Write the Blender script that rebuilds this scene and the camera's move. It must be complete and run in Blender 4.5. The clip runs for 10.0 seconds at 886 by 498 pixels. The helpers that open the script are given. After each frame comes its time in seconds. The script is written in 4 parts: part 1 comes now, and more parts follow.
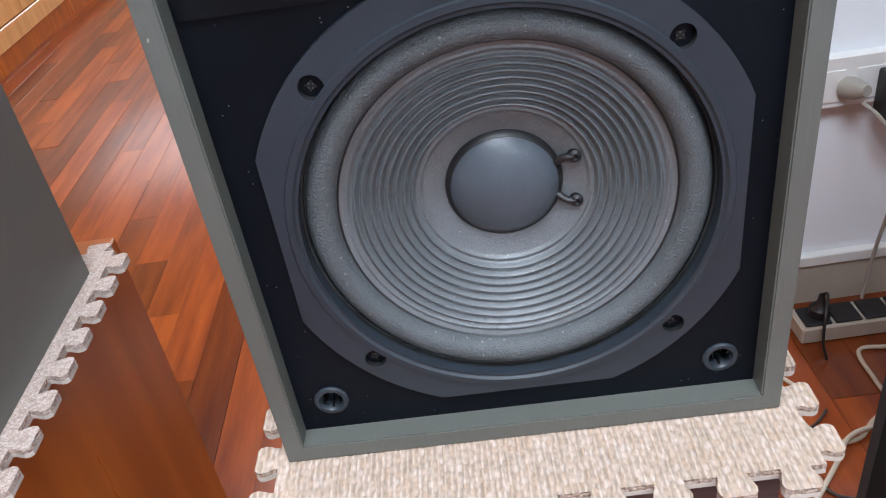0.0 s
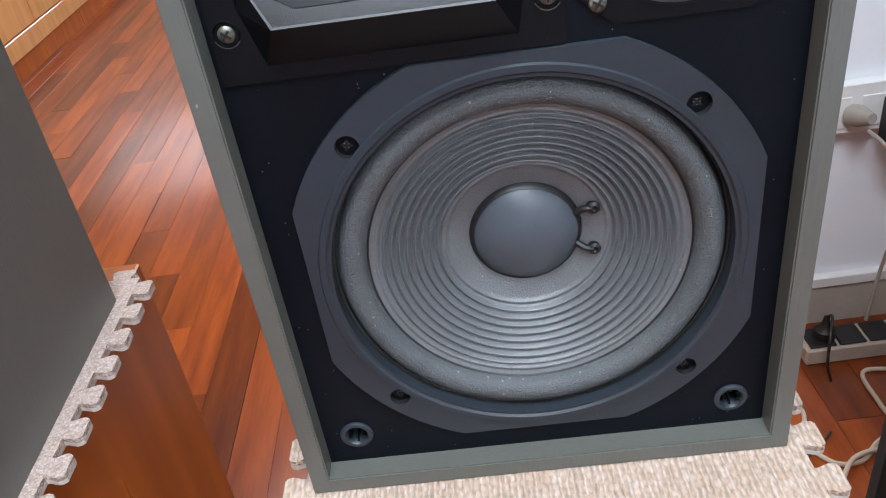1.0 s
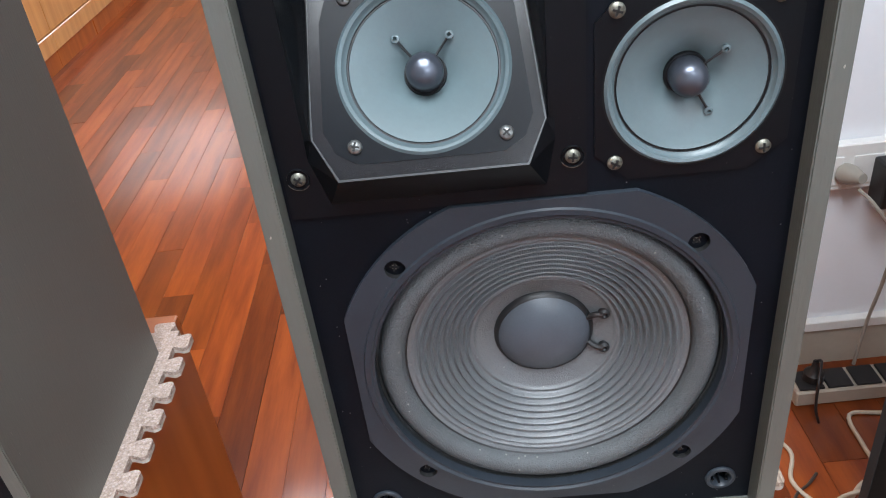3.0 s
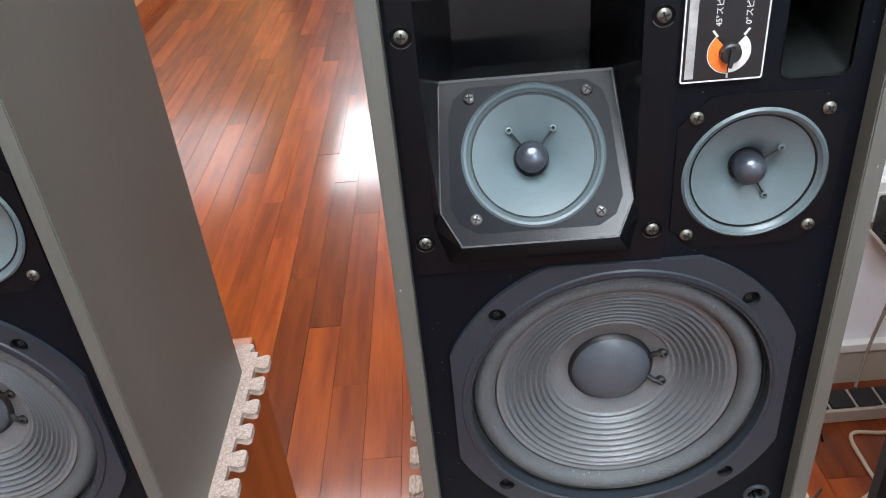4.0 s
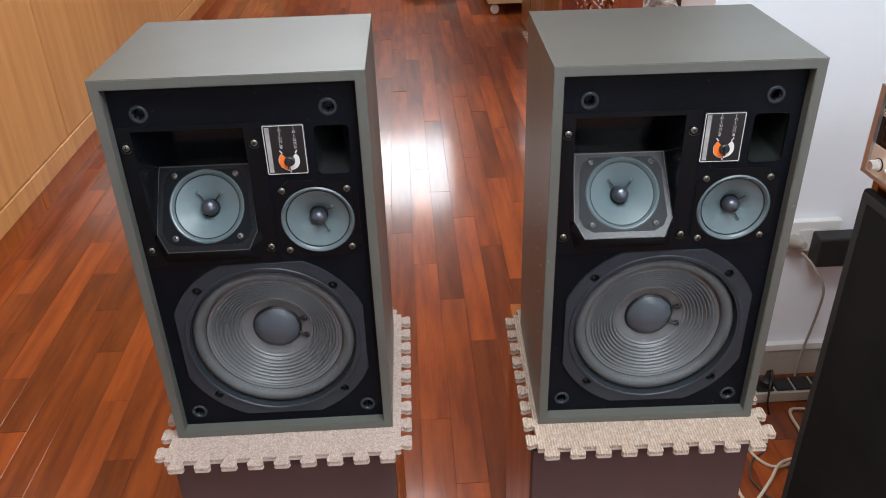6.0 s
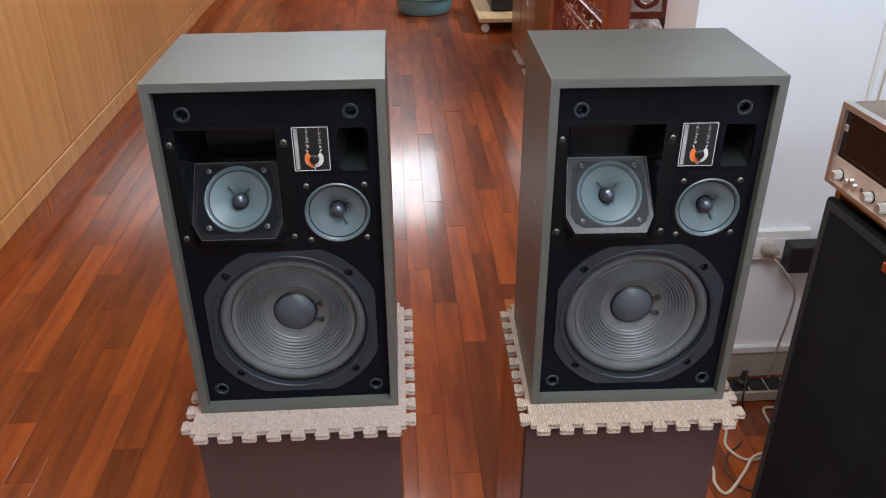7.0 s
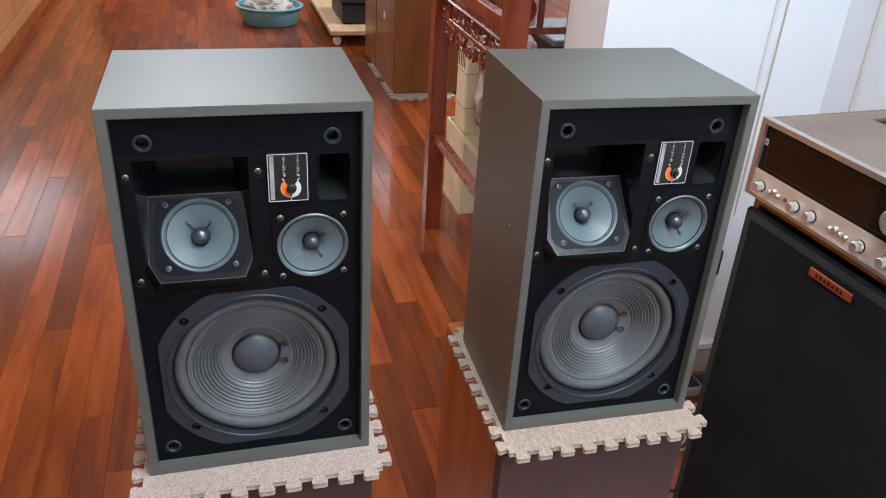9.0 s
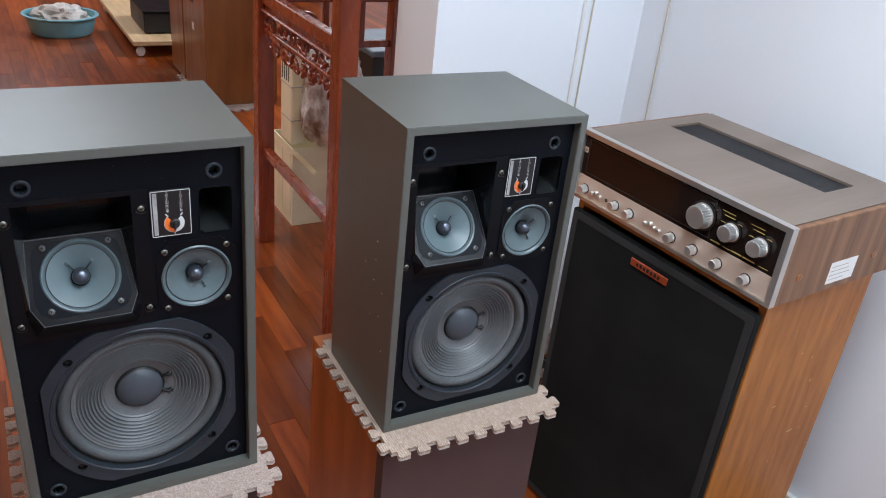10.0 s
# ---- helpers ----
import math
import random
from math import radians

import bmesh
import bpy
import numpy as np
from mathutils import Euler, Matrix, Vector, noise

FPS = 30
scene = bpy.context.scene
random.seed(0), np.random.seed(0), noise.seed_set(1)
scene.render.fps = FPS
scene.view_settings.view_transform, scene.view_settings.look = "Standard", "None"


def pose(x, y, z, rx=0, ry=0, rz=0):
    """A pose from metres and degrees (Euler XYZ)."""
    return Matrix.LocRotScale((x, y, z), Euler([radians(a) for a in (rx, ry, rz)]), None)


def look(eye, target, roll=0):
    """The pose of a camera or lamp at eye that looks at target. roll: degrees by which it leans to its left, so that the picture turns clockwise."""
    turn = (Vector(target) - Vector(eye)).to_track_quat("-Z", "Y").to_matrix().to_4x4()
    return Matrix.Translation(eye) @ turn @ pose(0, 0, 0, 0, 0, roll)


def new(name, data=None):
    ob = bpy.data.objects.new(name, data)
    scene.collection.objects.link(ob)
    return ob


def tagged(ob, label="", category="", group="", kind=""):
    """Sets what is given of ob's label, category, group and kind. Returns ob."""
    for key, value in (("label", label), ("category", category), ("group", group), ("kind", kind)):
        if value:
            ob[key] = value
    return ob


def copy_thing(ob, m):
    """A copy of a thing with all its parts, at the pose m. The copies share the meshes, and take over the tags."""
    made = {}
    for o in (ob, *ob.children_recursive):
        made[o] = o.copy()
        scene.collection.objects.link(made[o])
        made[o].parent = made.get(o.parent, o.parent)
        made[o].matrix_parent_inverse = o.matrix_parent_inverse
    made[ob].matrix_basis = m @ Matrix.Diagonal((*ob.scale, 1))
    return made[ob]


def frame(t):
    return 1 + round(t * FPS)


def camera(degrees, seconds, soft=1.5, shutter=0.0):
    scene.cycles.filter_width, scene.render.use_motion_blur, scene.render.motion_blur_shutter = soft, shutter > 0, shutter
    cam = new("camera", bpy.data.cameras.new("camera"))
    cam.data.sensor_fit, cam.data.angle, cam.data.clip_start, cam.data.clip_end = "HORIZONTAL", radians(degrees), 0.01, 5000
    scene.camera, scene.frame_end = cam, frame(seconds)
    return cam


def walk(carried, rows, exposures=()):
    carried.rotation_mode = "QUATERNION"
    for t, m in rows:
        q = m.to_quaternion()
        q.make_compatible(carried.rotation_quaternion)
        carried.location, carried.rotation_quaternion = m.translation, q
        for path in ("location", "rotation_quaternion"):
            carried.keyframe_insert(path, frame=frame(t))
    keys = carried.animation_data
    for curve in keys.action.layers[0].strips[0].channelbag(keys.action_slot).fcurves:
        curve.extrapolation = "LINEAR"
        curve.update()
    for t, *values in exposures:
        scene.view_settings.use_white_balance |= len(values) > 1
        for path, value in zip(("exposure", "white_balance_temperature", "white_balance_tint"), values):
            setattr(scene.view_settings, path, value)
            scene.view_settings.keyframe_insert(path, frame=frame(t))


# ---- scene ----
cam = camera(58.1, 10.0, soft=1.05)
PATH = [
    (0, (-0.017, -0.415, 1.162), (-0.119, 1.248, 0.055), -9.1),
    (0.5, (-0.023, -0.418, 1.185), (-0.13, 1.248, 0.084), -9.0),
    (1, (-0.027, -0.421, 1.201), (-0.135, 1.251, 0.107), -8.7),
    (1.5, (-0.036, -0.423, 1.213), (-0.134, 1.256, 0.131), -8.3),
    (2, (-0.033, -0.427, 1.235), (-0.137, 1.255, 0.158), -8.1),
    (3.5, (-0.057, -0.469, 1.355), (-0.151, 1.203, 0.263), -6.4),
    (4, (-0.116, -0.518, 1.407), (-0.2, 1.167, 0.332), -5.7),
    (4.5, (-0.235, -0.623, 1.471), (-0.295, 1.074, 0.414), -4.7),
    (5, (-0.346, -0.775, 1.559), (-0.374, 0.93, 0.514), -3.4),
    (5.5, (-0.36, -0.893, 1.631), (-0.369, 0.822, 0.603), -2.8),
    (6, (-0.346, -1.03, 1.675), (-0.334, 0.693, 0.66), -1.8),
    (7.5, (-0.408, -1.181, 1.713), (-0.348, 0.571, 0.749), -0.1),
    (8, (-0.437, -1.158, 1.709), (-0.36, 0.598, 0.754), 0.4),
    (8.5, (-0.522, -1.09, 1.693), (-0.296, 0.655, 0.742), 1.4),
    (9, (-0.613, -1.068, 1.698), (-0.149, 0.632, 0.752), 3.5),
    (9.5, (-0.673, -1.081, 1.729), (-0.009, 0.555, 0.79), 5.2),
    (10, (-0.736, -1.108, 1.761), (0.158, 0.433, 0.853), 6.2),
]
EXPOSURES = [(0, 0.27, 5950, 10), (2, 0.27, 6150, 10), (4, 0.30, 6300, 10), (5, 0.0, 6400, 10), (5.5, -0.09, 6420, 10), (7.5, -0.36, 6250, 10), (8.5, -0.17, 6150, 9), (9.5, -0.06, 6000, 9), (10, -0.32, 5950, 9)]
walk(cam, [(t, look(eye, target, roll)) for t, eye, target, roll in PATH], EXPOSURES)

# ---- light ----
world = bpy.data.worlds.new("world")
scene.world = world
world.use_nodes = True
world.node_tree.nodes["Background"].inputs[0].default_value = (0.6, 0.7, 0.85, 1)
world.node_tree.nodes["Background"].inputs[1].default_value = 0.3
scene.view_settings.exposure = 0.0
YAW = 1.7      # the room's turn against the front of the loudspeakers
CEIL = 2.85


def area_lamp(x, y, z, sx, sy, watts, colour=(0.90, 0.96, 1.0)):
    data = bpy.data.lights.new("lamp", "AREA")
    data.shape, data.size, data.size_y, data.energy, data.color = "RECTANGLE", sx, sy, watts, colour
    ob = new("lamp", data)
    ob.matrix_world = pose(x, y, z)
    return ob


# the last two are added fill for stand and tops, with no known fixture
LAMPS = [(-0.95, 8.70, 1.6, 2.2, 145), (-0.05, -0.77, 1.1, 1.0, 76), (0.70, -2.62, 0.6, 0.95, 42), (-0.90, 2.45, 1.1, 1.2, 48), (2.25, 5.0, 1.4, 1.0, 165)]
for lx, ly, sx, sy, watts in LAMPS:
    area_lamp(lx, ly, CEIL - 0.035, sx, sy, watts)


# ---- materials ----
def material(name, base, rough=0.5, metal=0.0, var=0.12, scale=8.0, fine=120.0, bump=0.0, bump_scale=None, coat=0.0, spec=0.5,
             stretch=(1, 1, 1), rough_var=0.08, second=None, specks=0.0, per_object=0.0, coat_rough=0.08, speck_size=0.14):
    """Base colour varied by a broad and a fine noise, bumped by the fine one; second: a colour mixed in by the broad noise."""
    m = bpy.data.materials.new(name)
    m.use_nodes = True
    nt = m.node_tree
    n, l = nt.nodes, nt.links
    b = n["Principled BSDF"]
    tc = n.new("ShaderNodeTexCoord")
    mp = n.new("ShaderNodeMapping")
    mp.inputs["Scale"].default_value = stretch
    l.new(tc.outputs["Object"], mp.inputs["Vector"])
    vec = mp.outputs["Vector"]
    info = n.new("ShaderNodeObjectInfo")
    if per_object:
        off = n.new("ShaderNodeVectorMath")
        off.operation = "MULTIPLY_ADD"
        off.inputs[1].default_value = (1, 1, 1)
        shift = n.new("ShaderNodeVectorMath")
        shift.operation = "SCALE"
        shift.inputs[0].default_value = (37, 53, 71)
        l.new(info.outputs["Random"], shift.inputs["Scale"])
        l.new(vec, off.inputs[0])
        l.new(shift.outputs[0], off.inputs[2])
        vec = off.outputs[0]
    broad = n.new("ShaderNodeTexNoise")
    broad.inputs["Scale"].default_value, broad.inputs["Detail"].default_value = scale, 4
    grain = n.new("ShaderNodeTexNoise")
    grain.inputs["Scale"].default_value, grain.inputs["Detail"].default_value = fine, 3
    l.new(vec, broad.inputs["Vector"])
    l.new(vec, grain.inputs["Vector"])
    mix = n.new("ShaderNodeMix")
    mix.data_type = "RGBA"
    mix.inputs["A"].default_value = (*base, 1)
    mix.inputs["B"].default_value = (*(second or tuple(c * (1 - 2 * var) for c in base)), 1)
    ramp = n.new("ShaderNodeMapRange")
    ramp.inputs["From Min"].default_value, ramp.inputs["From Max"].default_value = 0.35, 0.68
    l.new(broad.outputs["Fac"], ramp.inputs["Value"])
    l.new(ramp.outputs["Result"], mix.inputs["Factor"])
    hsv = n.new("ShaderNodeHueSaturation")
    val = n.new("ShaderNodeMath")
    val.operation = "MULTIPLY_ADD"
    val.inputs[1].default_value, val.inputs[2].default_value = 2 * var, 1 - var
    l.new(grain.outputs["Fac"], val.inputs[0])
    top = val.outputs[0]
    if per_object:
        po = n.new("ShaderNodeMath")
        po.operation = "MULTIPLY_ADD"
        po.inputs[1].default_value, po.inputs[2].default_value = per_object, 1 - per_object / 2
        l.new(info.outputs["Random"], po.inputs[0])
        mu = n.new("ShaderNodeMath")
        mu.operation = "MULTIPLY"
        l.new(po.outputs[0], mu.inputs[0])
        l.new(top, mu.inputs[1])
        top = mu.outputs[0]
    l.new(top, hsv.inputs["Value"])
    l.new(mix.outputs["Result"], hsv.inputs["Color"])
    colour = hsv.outputs["Color"]
    if specks:
        vor = n.new("ShaderNodeTexVoronoi")
        vor.inputs["Scale"].default_value = 190
        l.new(vec, vor.inputs["Vector"])
        cut = n.new("ShaderNodeMath")
        cut.operation = "LESS_THAN"
        cut.inputs[1].default_value = speck_size
        l.new(vor.outputs["Distance"], cut.inputs[0])
        thin = n.new("ShaderNodeMath")
        thin.operation = "GREATER_THAN"
        thin.inputs[1].default_value = 0.86
        sep = n.new("ShaderNodeSeparateColor")
        l.new(vor.outputs["Color"], sep.inputs[0])
        l.new(sep.outputs[0], thin.inputs[0])
        both = n.new("ShaderNodeMath")
        both.operation = "MULTIPLY"
        l.new(cut.outputs[0], both.inputs[0])
        l.new(thin.outputs[0], both.inputs[1])
        amount = n.new("ShaderNodeMath")
        amount.operation = "MULTIPLY"
        amount.inputs[1].default_value = specks
        l.new(both.outputs[0], amount.inputs[0])
        dust = n.new("ShaderNodeMix")
        dust.data_type = "RGBA"
        dust.inputs["B"].default_value = (0.35, 0.34, 0.32, 1)
        l.new(amount.outputs[0], dust.inputs["Factor"])
        l.new(colour, dust.inputs["A"])
        colour = dust.outputs["Result"]
    l.new(colour, b.inputs["Base Color"])
    rr = n.new("ShaderNodeMath")
    rr.operation = "MULTIPLY_ADD"
    rr.inputs[1].default_value, rr.inputs[2].default_value = 2 * rough_var, rough - rough_var
    l.new(broad.outputs["Fac"], rr.inputs[0])
    l.new(rr.outputs[0], b.inputs["Roughness"])
    b.inputs["Metallic"].default_value = metal
    b.inputs["Specular IOR Level"].default_value = spec
    b.inputs["Coat Weight"].default_value = coat
    b.inputs["Coat Roughness"].default_value = coat_rough
    if bump:
        bp = n.new("ShaderNodeBump")
        bp.inputs["Distance"].default_value, bp.inputs["Strength"].default_value = bump, 1
        l.new(grain.outputs["Fac"], bp.inputs["Height"])
        l.new(bp.outputs["Normal"], b.inputs["Normal"])
    return m


VINYL = material("olive_vinyl", (0.093, 0.096, 0.084), 0.39, var=0.08, scale=3, fine=420, bump=0.00025, spec=0.64, specks=0.25, stretch=(1, 1, 0.15), speck_size=0.05)
BAFFLE = material("black_paint", (0.0032, 0.0045, 0.0074), 0.5, var=0.2, scale=6, fine=500, bump=0.0001, specks=0.4, spec=0.11, speck_size=0.09)
FLANGE = material("grey_plastic", (0.020, 0.026, 0.034), 0.42, var=0.1, scale=9, fine=300, bump=0.00008, specks=0.25, speck_size=0.06, spec=0.4)
PORT = material("port_plastic", (0.0085, 0.0100, 0.0098), 0.42, var=0.15, scale=20, fine=300, specks=0.15, speck_size=0.06)
SATIN = material("satin_plastic", (0.0036, 0.0042, 0.0056), 0.34, var=0.1, scale=9, fine=300, specks=0.2, speck_size=0.06, spec=0.16)
PANEL = material("clipped_panel", (0.0045, 0.0058, 0.0078), 0.30, var=0.1, scale=9, fine=300, specks=0.2, speck_size=0.06, spec=0.16, rough_var=0.03)
BORDER = material("satin_border", (0.0085, 0.0090, 0.0105), 0.22, var=0.12, scale=9, fine=300, specks=0.15, speck_size=0.06, spec=0.36, rough_var=0.03)
GLOSS = material("gloss_plastic", (0.0045, 0.0055, 0.0070), 0.16, var=0.1, scale=9, fine=300, specks=0.15, speck_size=0.06, spec=0.42)
ROLL = material("foam_surround", (0.074, 0.081, 0.085), 0.5, var=0.38, second=(0.062, 0.069, 0.073), scale=18, fine=760, bump=0.0012, specks=0.5, speck_size=0.16)
GASKET = material("gasket", (0.016, 0.018, 0.018), 0.6, var=0.3, scale=40, fine=600, bump=0.0012)
CONE = material("paper_cone", (0.106, 0.113, 0.118), 0.35, var=0.3, second=(0.094, 0.101, 0.105), scale=14, fine=760, bump=0.0006, specks=0.45, speck_size=0.13, spec=0.75)
CAP = material("dust_cap", (0.062, 0.074, 0.090), 0.40, var=0.1, scale=20, fine=500, bump=0.00008, specks=0.2, speck_size=0.08)
GLUE = material("black_glue", (0.008, 0.008, 0.009), 0.45, var=0.1, scale=60, fine=300)
TWEETER = material("blue_grey_cone", (0.100, 0.138, 0.148), 0.40, var=0.07, scale=16, fine=260, bump=0.00008)
RIM = material("blue_grey_rim", (0.085, 0.118, 0.128), 0.35, var=0.08, scale=30, fine=300)
DOME = material("dark_dome", (0.085, 0.095, 0.118), 0.30, metal=0.7, var=0.08, scale=40, fine=300)
STEEL = material("screw_steel", (0.25, 0.26, 0.255), 0.36, metal=0.8, var=0.2, scale=200, fine=900)
BRASS = material("old_brass", (0.20, 0.195, 0.16), 0.46, metal=0.75, var=0.3, scale=200, fine=900)
DARK = material("deep_black", (0.004, 0.004, 0.004), 0.7, var=0.1)
LABEL = material("label_black", (0.008, 0.008, 0.009), 0.4, var=0.1)
PRINT = material("silver_print", (0.62, 0.62, 0.60), 0.4, var=0.08, fine=500)
STRIP = material("worn_silver", (0.40, 0.40, 0.39), 0.35, var=0.25, scale=60, fine=700)
ORANGE = material("orange_print", (0.80, 0.17, 0.02), 0.4, var=0.08, fine=500)


def carpet(name, tones, rib, scale):
    """Loop-pile carpet: every loop is a cell with its own tone and height, in rows where rib is given."""
    m = bpy.data.materials.new(name)
    m.use_nodes = True
    n, l = m.node_tree.nodes, m.node_tree.links
    b = n["Principled BSDF"]
    b.inputs["Roughness"].default_value, b.inputs["Specular IOR Level"].default_value = 0.95, 0.15
    tc = n.new("ShaderNodeTexCoord")
    mp = n.new("ShaderNodeMapping")
    mp.inputs["Scale"].default_value = (1, 1, 0.45) if rib else (1, 1, 1)
    l.new(tc.outputs["Object"], mp.inputs["Vector"])
    vor = n.new("ShaderNodeTexVoronoi")
    vor.inputs["Scale"].default_value = scale
    vor.inputs["Randomness"].default_value = 0.75 if rib else 1.0
    l.new(mp.outputs["Vector"], vor.inputs["Vector"])
    sep = n.new("ShaderNodeSeparateColor")
    l.new(vor.outputs["Color"], sep.inputs[0])
    ramp = n.new("ShaderNodeValToRGB")
    ramp.color_ramp.elements.remove(ramp.color_ramp.elements[1])
    for k, tone in enumerate(tones):
        e = ramp.color_ramp.elements[0] if k == 0 else ramp.color_ramp.elements.new(k / (len(tones) - 1))
        e.color = (*tone, 1)
    l.new(sep.outputs[0], ramp.inputs[0])
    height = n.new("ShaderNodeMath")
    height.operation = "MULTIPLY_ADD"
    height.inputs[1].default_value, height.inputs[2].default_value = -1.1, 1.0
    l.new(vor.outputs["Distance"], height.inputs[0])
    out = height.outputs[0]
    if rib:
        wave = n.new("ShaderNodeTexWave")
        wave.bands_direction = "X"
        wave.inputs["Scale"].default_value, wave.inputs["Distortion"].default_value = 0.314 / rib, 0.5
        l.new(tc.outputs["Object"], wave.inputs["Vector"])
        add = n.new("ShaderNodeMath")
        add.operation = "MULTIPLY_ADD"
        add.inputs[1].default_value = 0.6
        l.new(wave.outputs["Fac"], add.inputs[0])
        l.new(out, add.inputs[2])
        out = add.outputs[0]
    bp = n.new("ShaderNodeBump")
    bp.inputs["Distance"].default_value = 0.0013
    l.new(out, bp.inputs["Height"])
    l.new(bp.outputs["Normal"], b.inputs["Normal"])
    # shade between loops and ribs, painted into the colour by their height
    pile_shade = n.new("ShaderNodeMix")
    pile_shade.data_type, pile_shade.blend_type = "RGBA", "MULTIPLY"
    pile_shade.inputs["Factor"].default_value = 0.35
    l.new(ramp.outputs["Color"], pile_shade.inputs["A"])
    l.new(out, pile_shade.inputs["B"])
    l.new(pile_shade.outputs["Result"], b.inputs["Base Color"])
    return m


MATTOP = carpet("ribbed_carpet", [(0.488, 0.376, 0.303), (0.386, 0.297, 0.224), (0.515, 0.410, 0.346), (0.423, 0.306, 0.224), (0.469, 0.367, 0.294)], 0.0046, 370)
FLECK = carpet("flecked_carpet", [(0.570, 0.451, 0.392), (0.470, 0.365, 0.304), (0.610, 0.499, 0.451), (0.430, 0.326, 0.265), (0.570, 0.451, 0.392)], 0, 410)
FOAM = material("eva_foam", (0.50, 0.44, 0.38), 0.8, var=0.05, fine=300)
MAROON = material("maroon_grille", (0.082, 0.043, 0.039), 0.75, var=0.08, scale=4, fine=800, bump=0.0003, specks=0.1, speck_size=0.05)
REDSIDE = material("red_veneer", (0.40, 0.108, 0.015), 0.30, var=0.1, scale=5, fine=40, second=(0.25, 0.058, 0.009), stretch=(3, 3, 0.35))
FLOORWOOD = material("jatoba", (0.270, 0.061, 0.0105), 0.30, var=0.16, scale=5, fine=45, second=(0.150, 0.028, 0.0062), stretch=(5, 0.5, 1),
                     per_object=0.85, coat=0.62, coat_rough=0.11, spec=0.18, rough_var=0.03, bump=0.00015)
GAP = material("floor_gap", (0.10, 0.024, 0.010), 0.8, var=0.2)
MAPLE = material("light_veneer", (0.66, 0.335, 0.118), 0.36, var=0.06, scale=2.5, fine=26, second=(0.54, 0.255, 0.082), stretch=(9, 9, 0.5), rough_var=0.03, per_object=0.08, coat=0.6, coat_rough=0.16)
DIMWALL = material("dim_far_wall", (0.13, 0.030, 0.010), 0.3, var=0.12, scale=5, fine=30, stretch=(4, 0.5, 4))
WALL = material("white_wall", (0.79, 0.82, 0.86), 0.85, var=0.012, scale=1.5, fine=90, bump=0.0003)
BEIGE = material("beige_skirting", (0.47, 0.42, 0.35), 0.5, var=0.08, scale=5, fine=60)
WHITEP = material("white_plastic", (0.75, 0.75, 0.73), 0.4, var=0.03)
CREAMP = material("cream_plastic", (0.84, 0.74, 0.50), 0.45, var=0.05)
GREYP = material("grey_plug", (0.33, 0.31, 0.27), 0.5, var=0.06)
BLACKP = material("black_plastic", (0.012, 0.012, 0.013), 0.45, var=0.15, fine=400, bump=0.0002)
CLOTH = material("black_cloth", (0.0130, 0.0136, 0.0132), 0.95, var=0.2, scale=6, fine=900, bump=0.0008, spec=0.2)
GREYTRIM = material("grey_cloth_edge", (0.024, 0.025, 0.025), 0.9, var=0.15, fine=600, bump=0.0004)
OAK = material("orange_oak", (0.38, 0.140, 0.021), 0.45, var=0.22, scale=9, fine=60, second=(0.25, 0.080, 0.011), stretch=(4, 4, 0.5), specks=0.2, speck_size=0.05)
WALNUT = material("walnut_vinyl", (0.23, 0.112, 0.050), 0.42, var=0.3, scale=34, fine=160, second=(0.125, 0.055, 0.025), stretch=(1, 1, 0.05))
TOPVINYL = material("taupe_walnut", (0.185, 0.142, 0.112), 0.42, var=0.12, scale=7, fine=120, second=(0.145, 0.108, 0.082), stretch=(1, 0.12, 1))
SILVER = material("brushed_alu", (0.62, 0.60, 0.57), 0.32, metal=0.9, var=0.05, scale=20, fine=300, stretch=(0.2, 1, 1))
CHAMPAGNE = material("champagne_alu", (0.74, 0.60, 0.49), 0.38, metal=0.4, var=0.05, scale=20, fine=300, stretch=(0.2, 1, 1))
KNOB = material("knob_alu", (0.74, 0.74, 0.72), 0.38, metal=0.92, var=0.05, fine=300)
DIAL = material("smoked_dial", (0.014, 0.007, 0.005), 0.12, var=0.1)
EDGE_GLINT = material("edge_highlight", (0.032, 0.034, 0.037), 0.35, var=0.2, fine=300)
VENT = material("dark_mesh", (0.022, 0.022, 0.024), 0.6, spec=0.2, var=0.15, fine=500, bump=0.0006)
GOLD = material("gold_print", (0.42, 0.33, 0.10), 0.4, var=0.05)
TAG = material("copper_tag", (0.38, 0.07, 0.022), 0.35, metal=0.3, var=0.1, fine=300)
ROSEWOOD = material("rosewood", (0.24, 0.045, 0.014), 0.28, var=0.15, scale=8, fine=50, second=(0.15, 0.024, 0.008), stretch=(3, 3, 0.5), coat=0.12)
BROWNBOX = material("brown_veneer", (0.27, 0.105, 0.030), 0.3, var=0.12, scale=4, fine=40, second=(0.19, 0.07, 0.02), stretch=(3, 3, 0.4))
PLY = material("plywood", (0.52, 0.35, 0.18), 0.6, var=0.1, scale=6, fine=60, stretch=(3, 0.5, 3))
BASIN = material("blue_basin", (0.16, 0.36, 0.42), 0.35, var=0.05)
RAG = material("pale_cloth", (0.62, 0.60, 0.57), 0.9, var=0.25, scale=9, fine=90, bump=0.002, second=(0.36, 0.31, 0.27))
SLATE = material("slate_lid", (0.10, 0.12, 0.145), 0.45, var=0.1)
BAG = material("clear_bag", (0.80, 0.75, 0.70), 0.14, var=0.3, scale=17, fine=60, bump=0.012, second=(0.24, 0.14, 0.09), spec=0.8, stretch=(1, 1, 0.6))
PAPER = material("paper_label", (0.74, 0.73, 0.70), 0.6, var=0.04)
CABLE = material("beige_cable", (0.58, 0.50, 0.39), 0.5, var=0.06)
DARKCABLE = material("dark_cable", (0.05, 0.035, 0.03), 0.5, var=0.1)


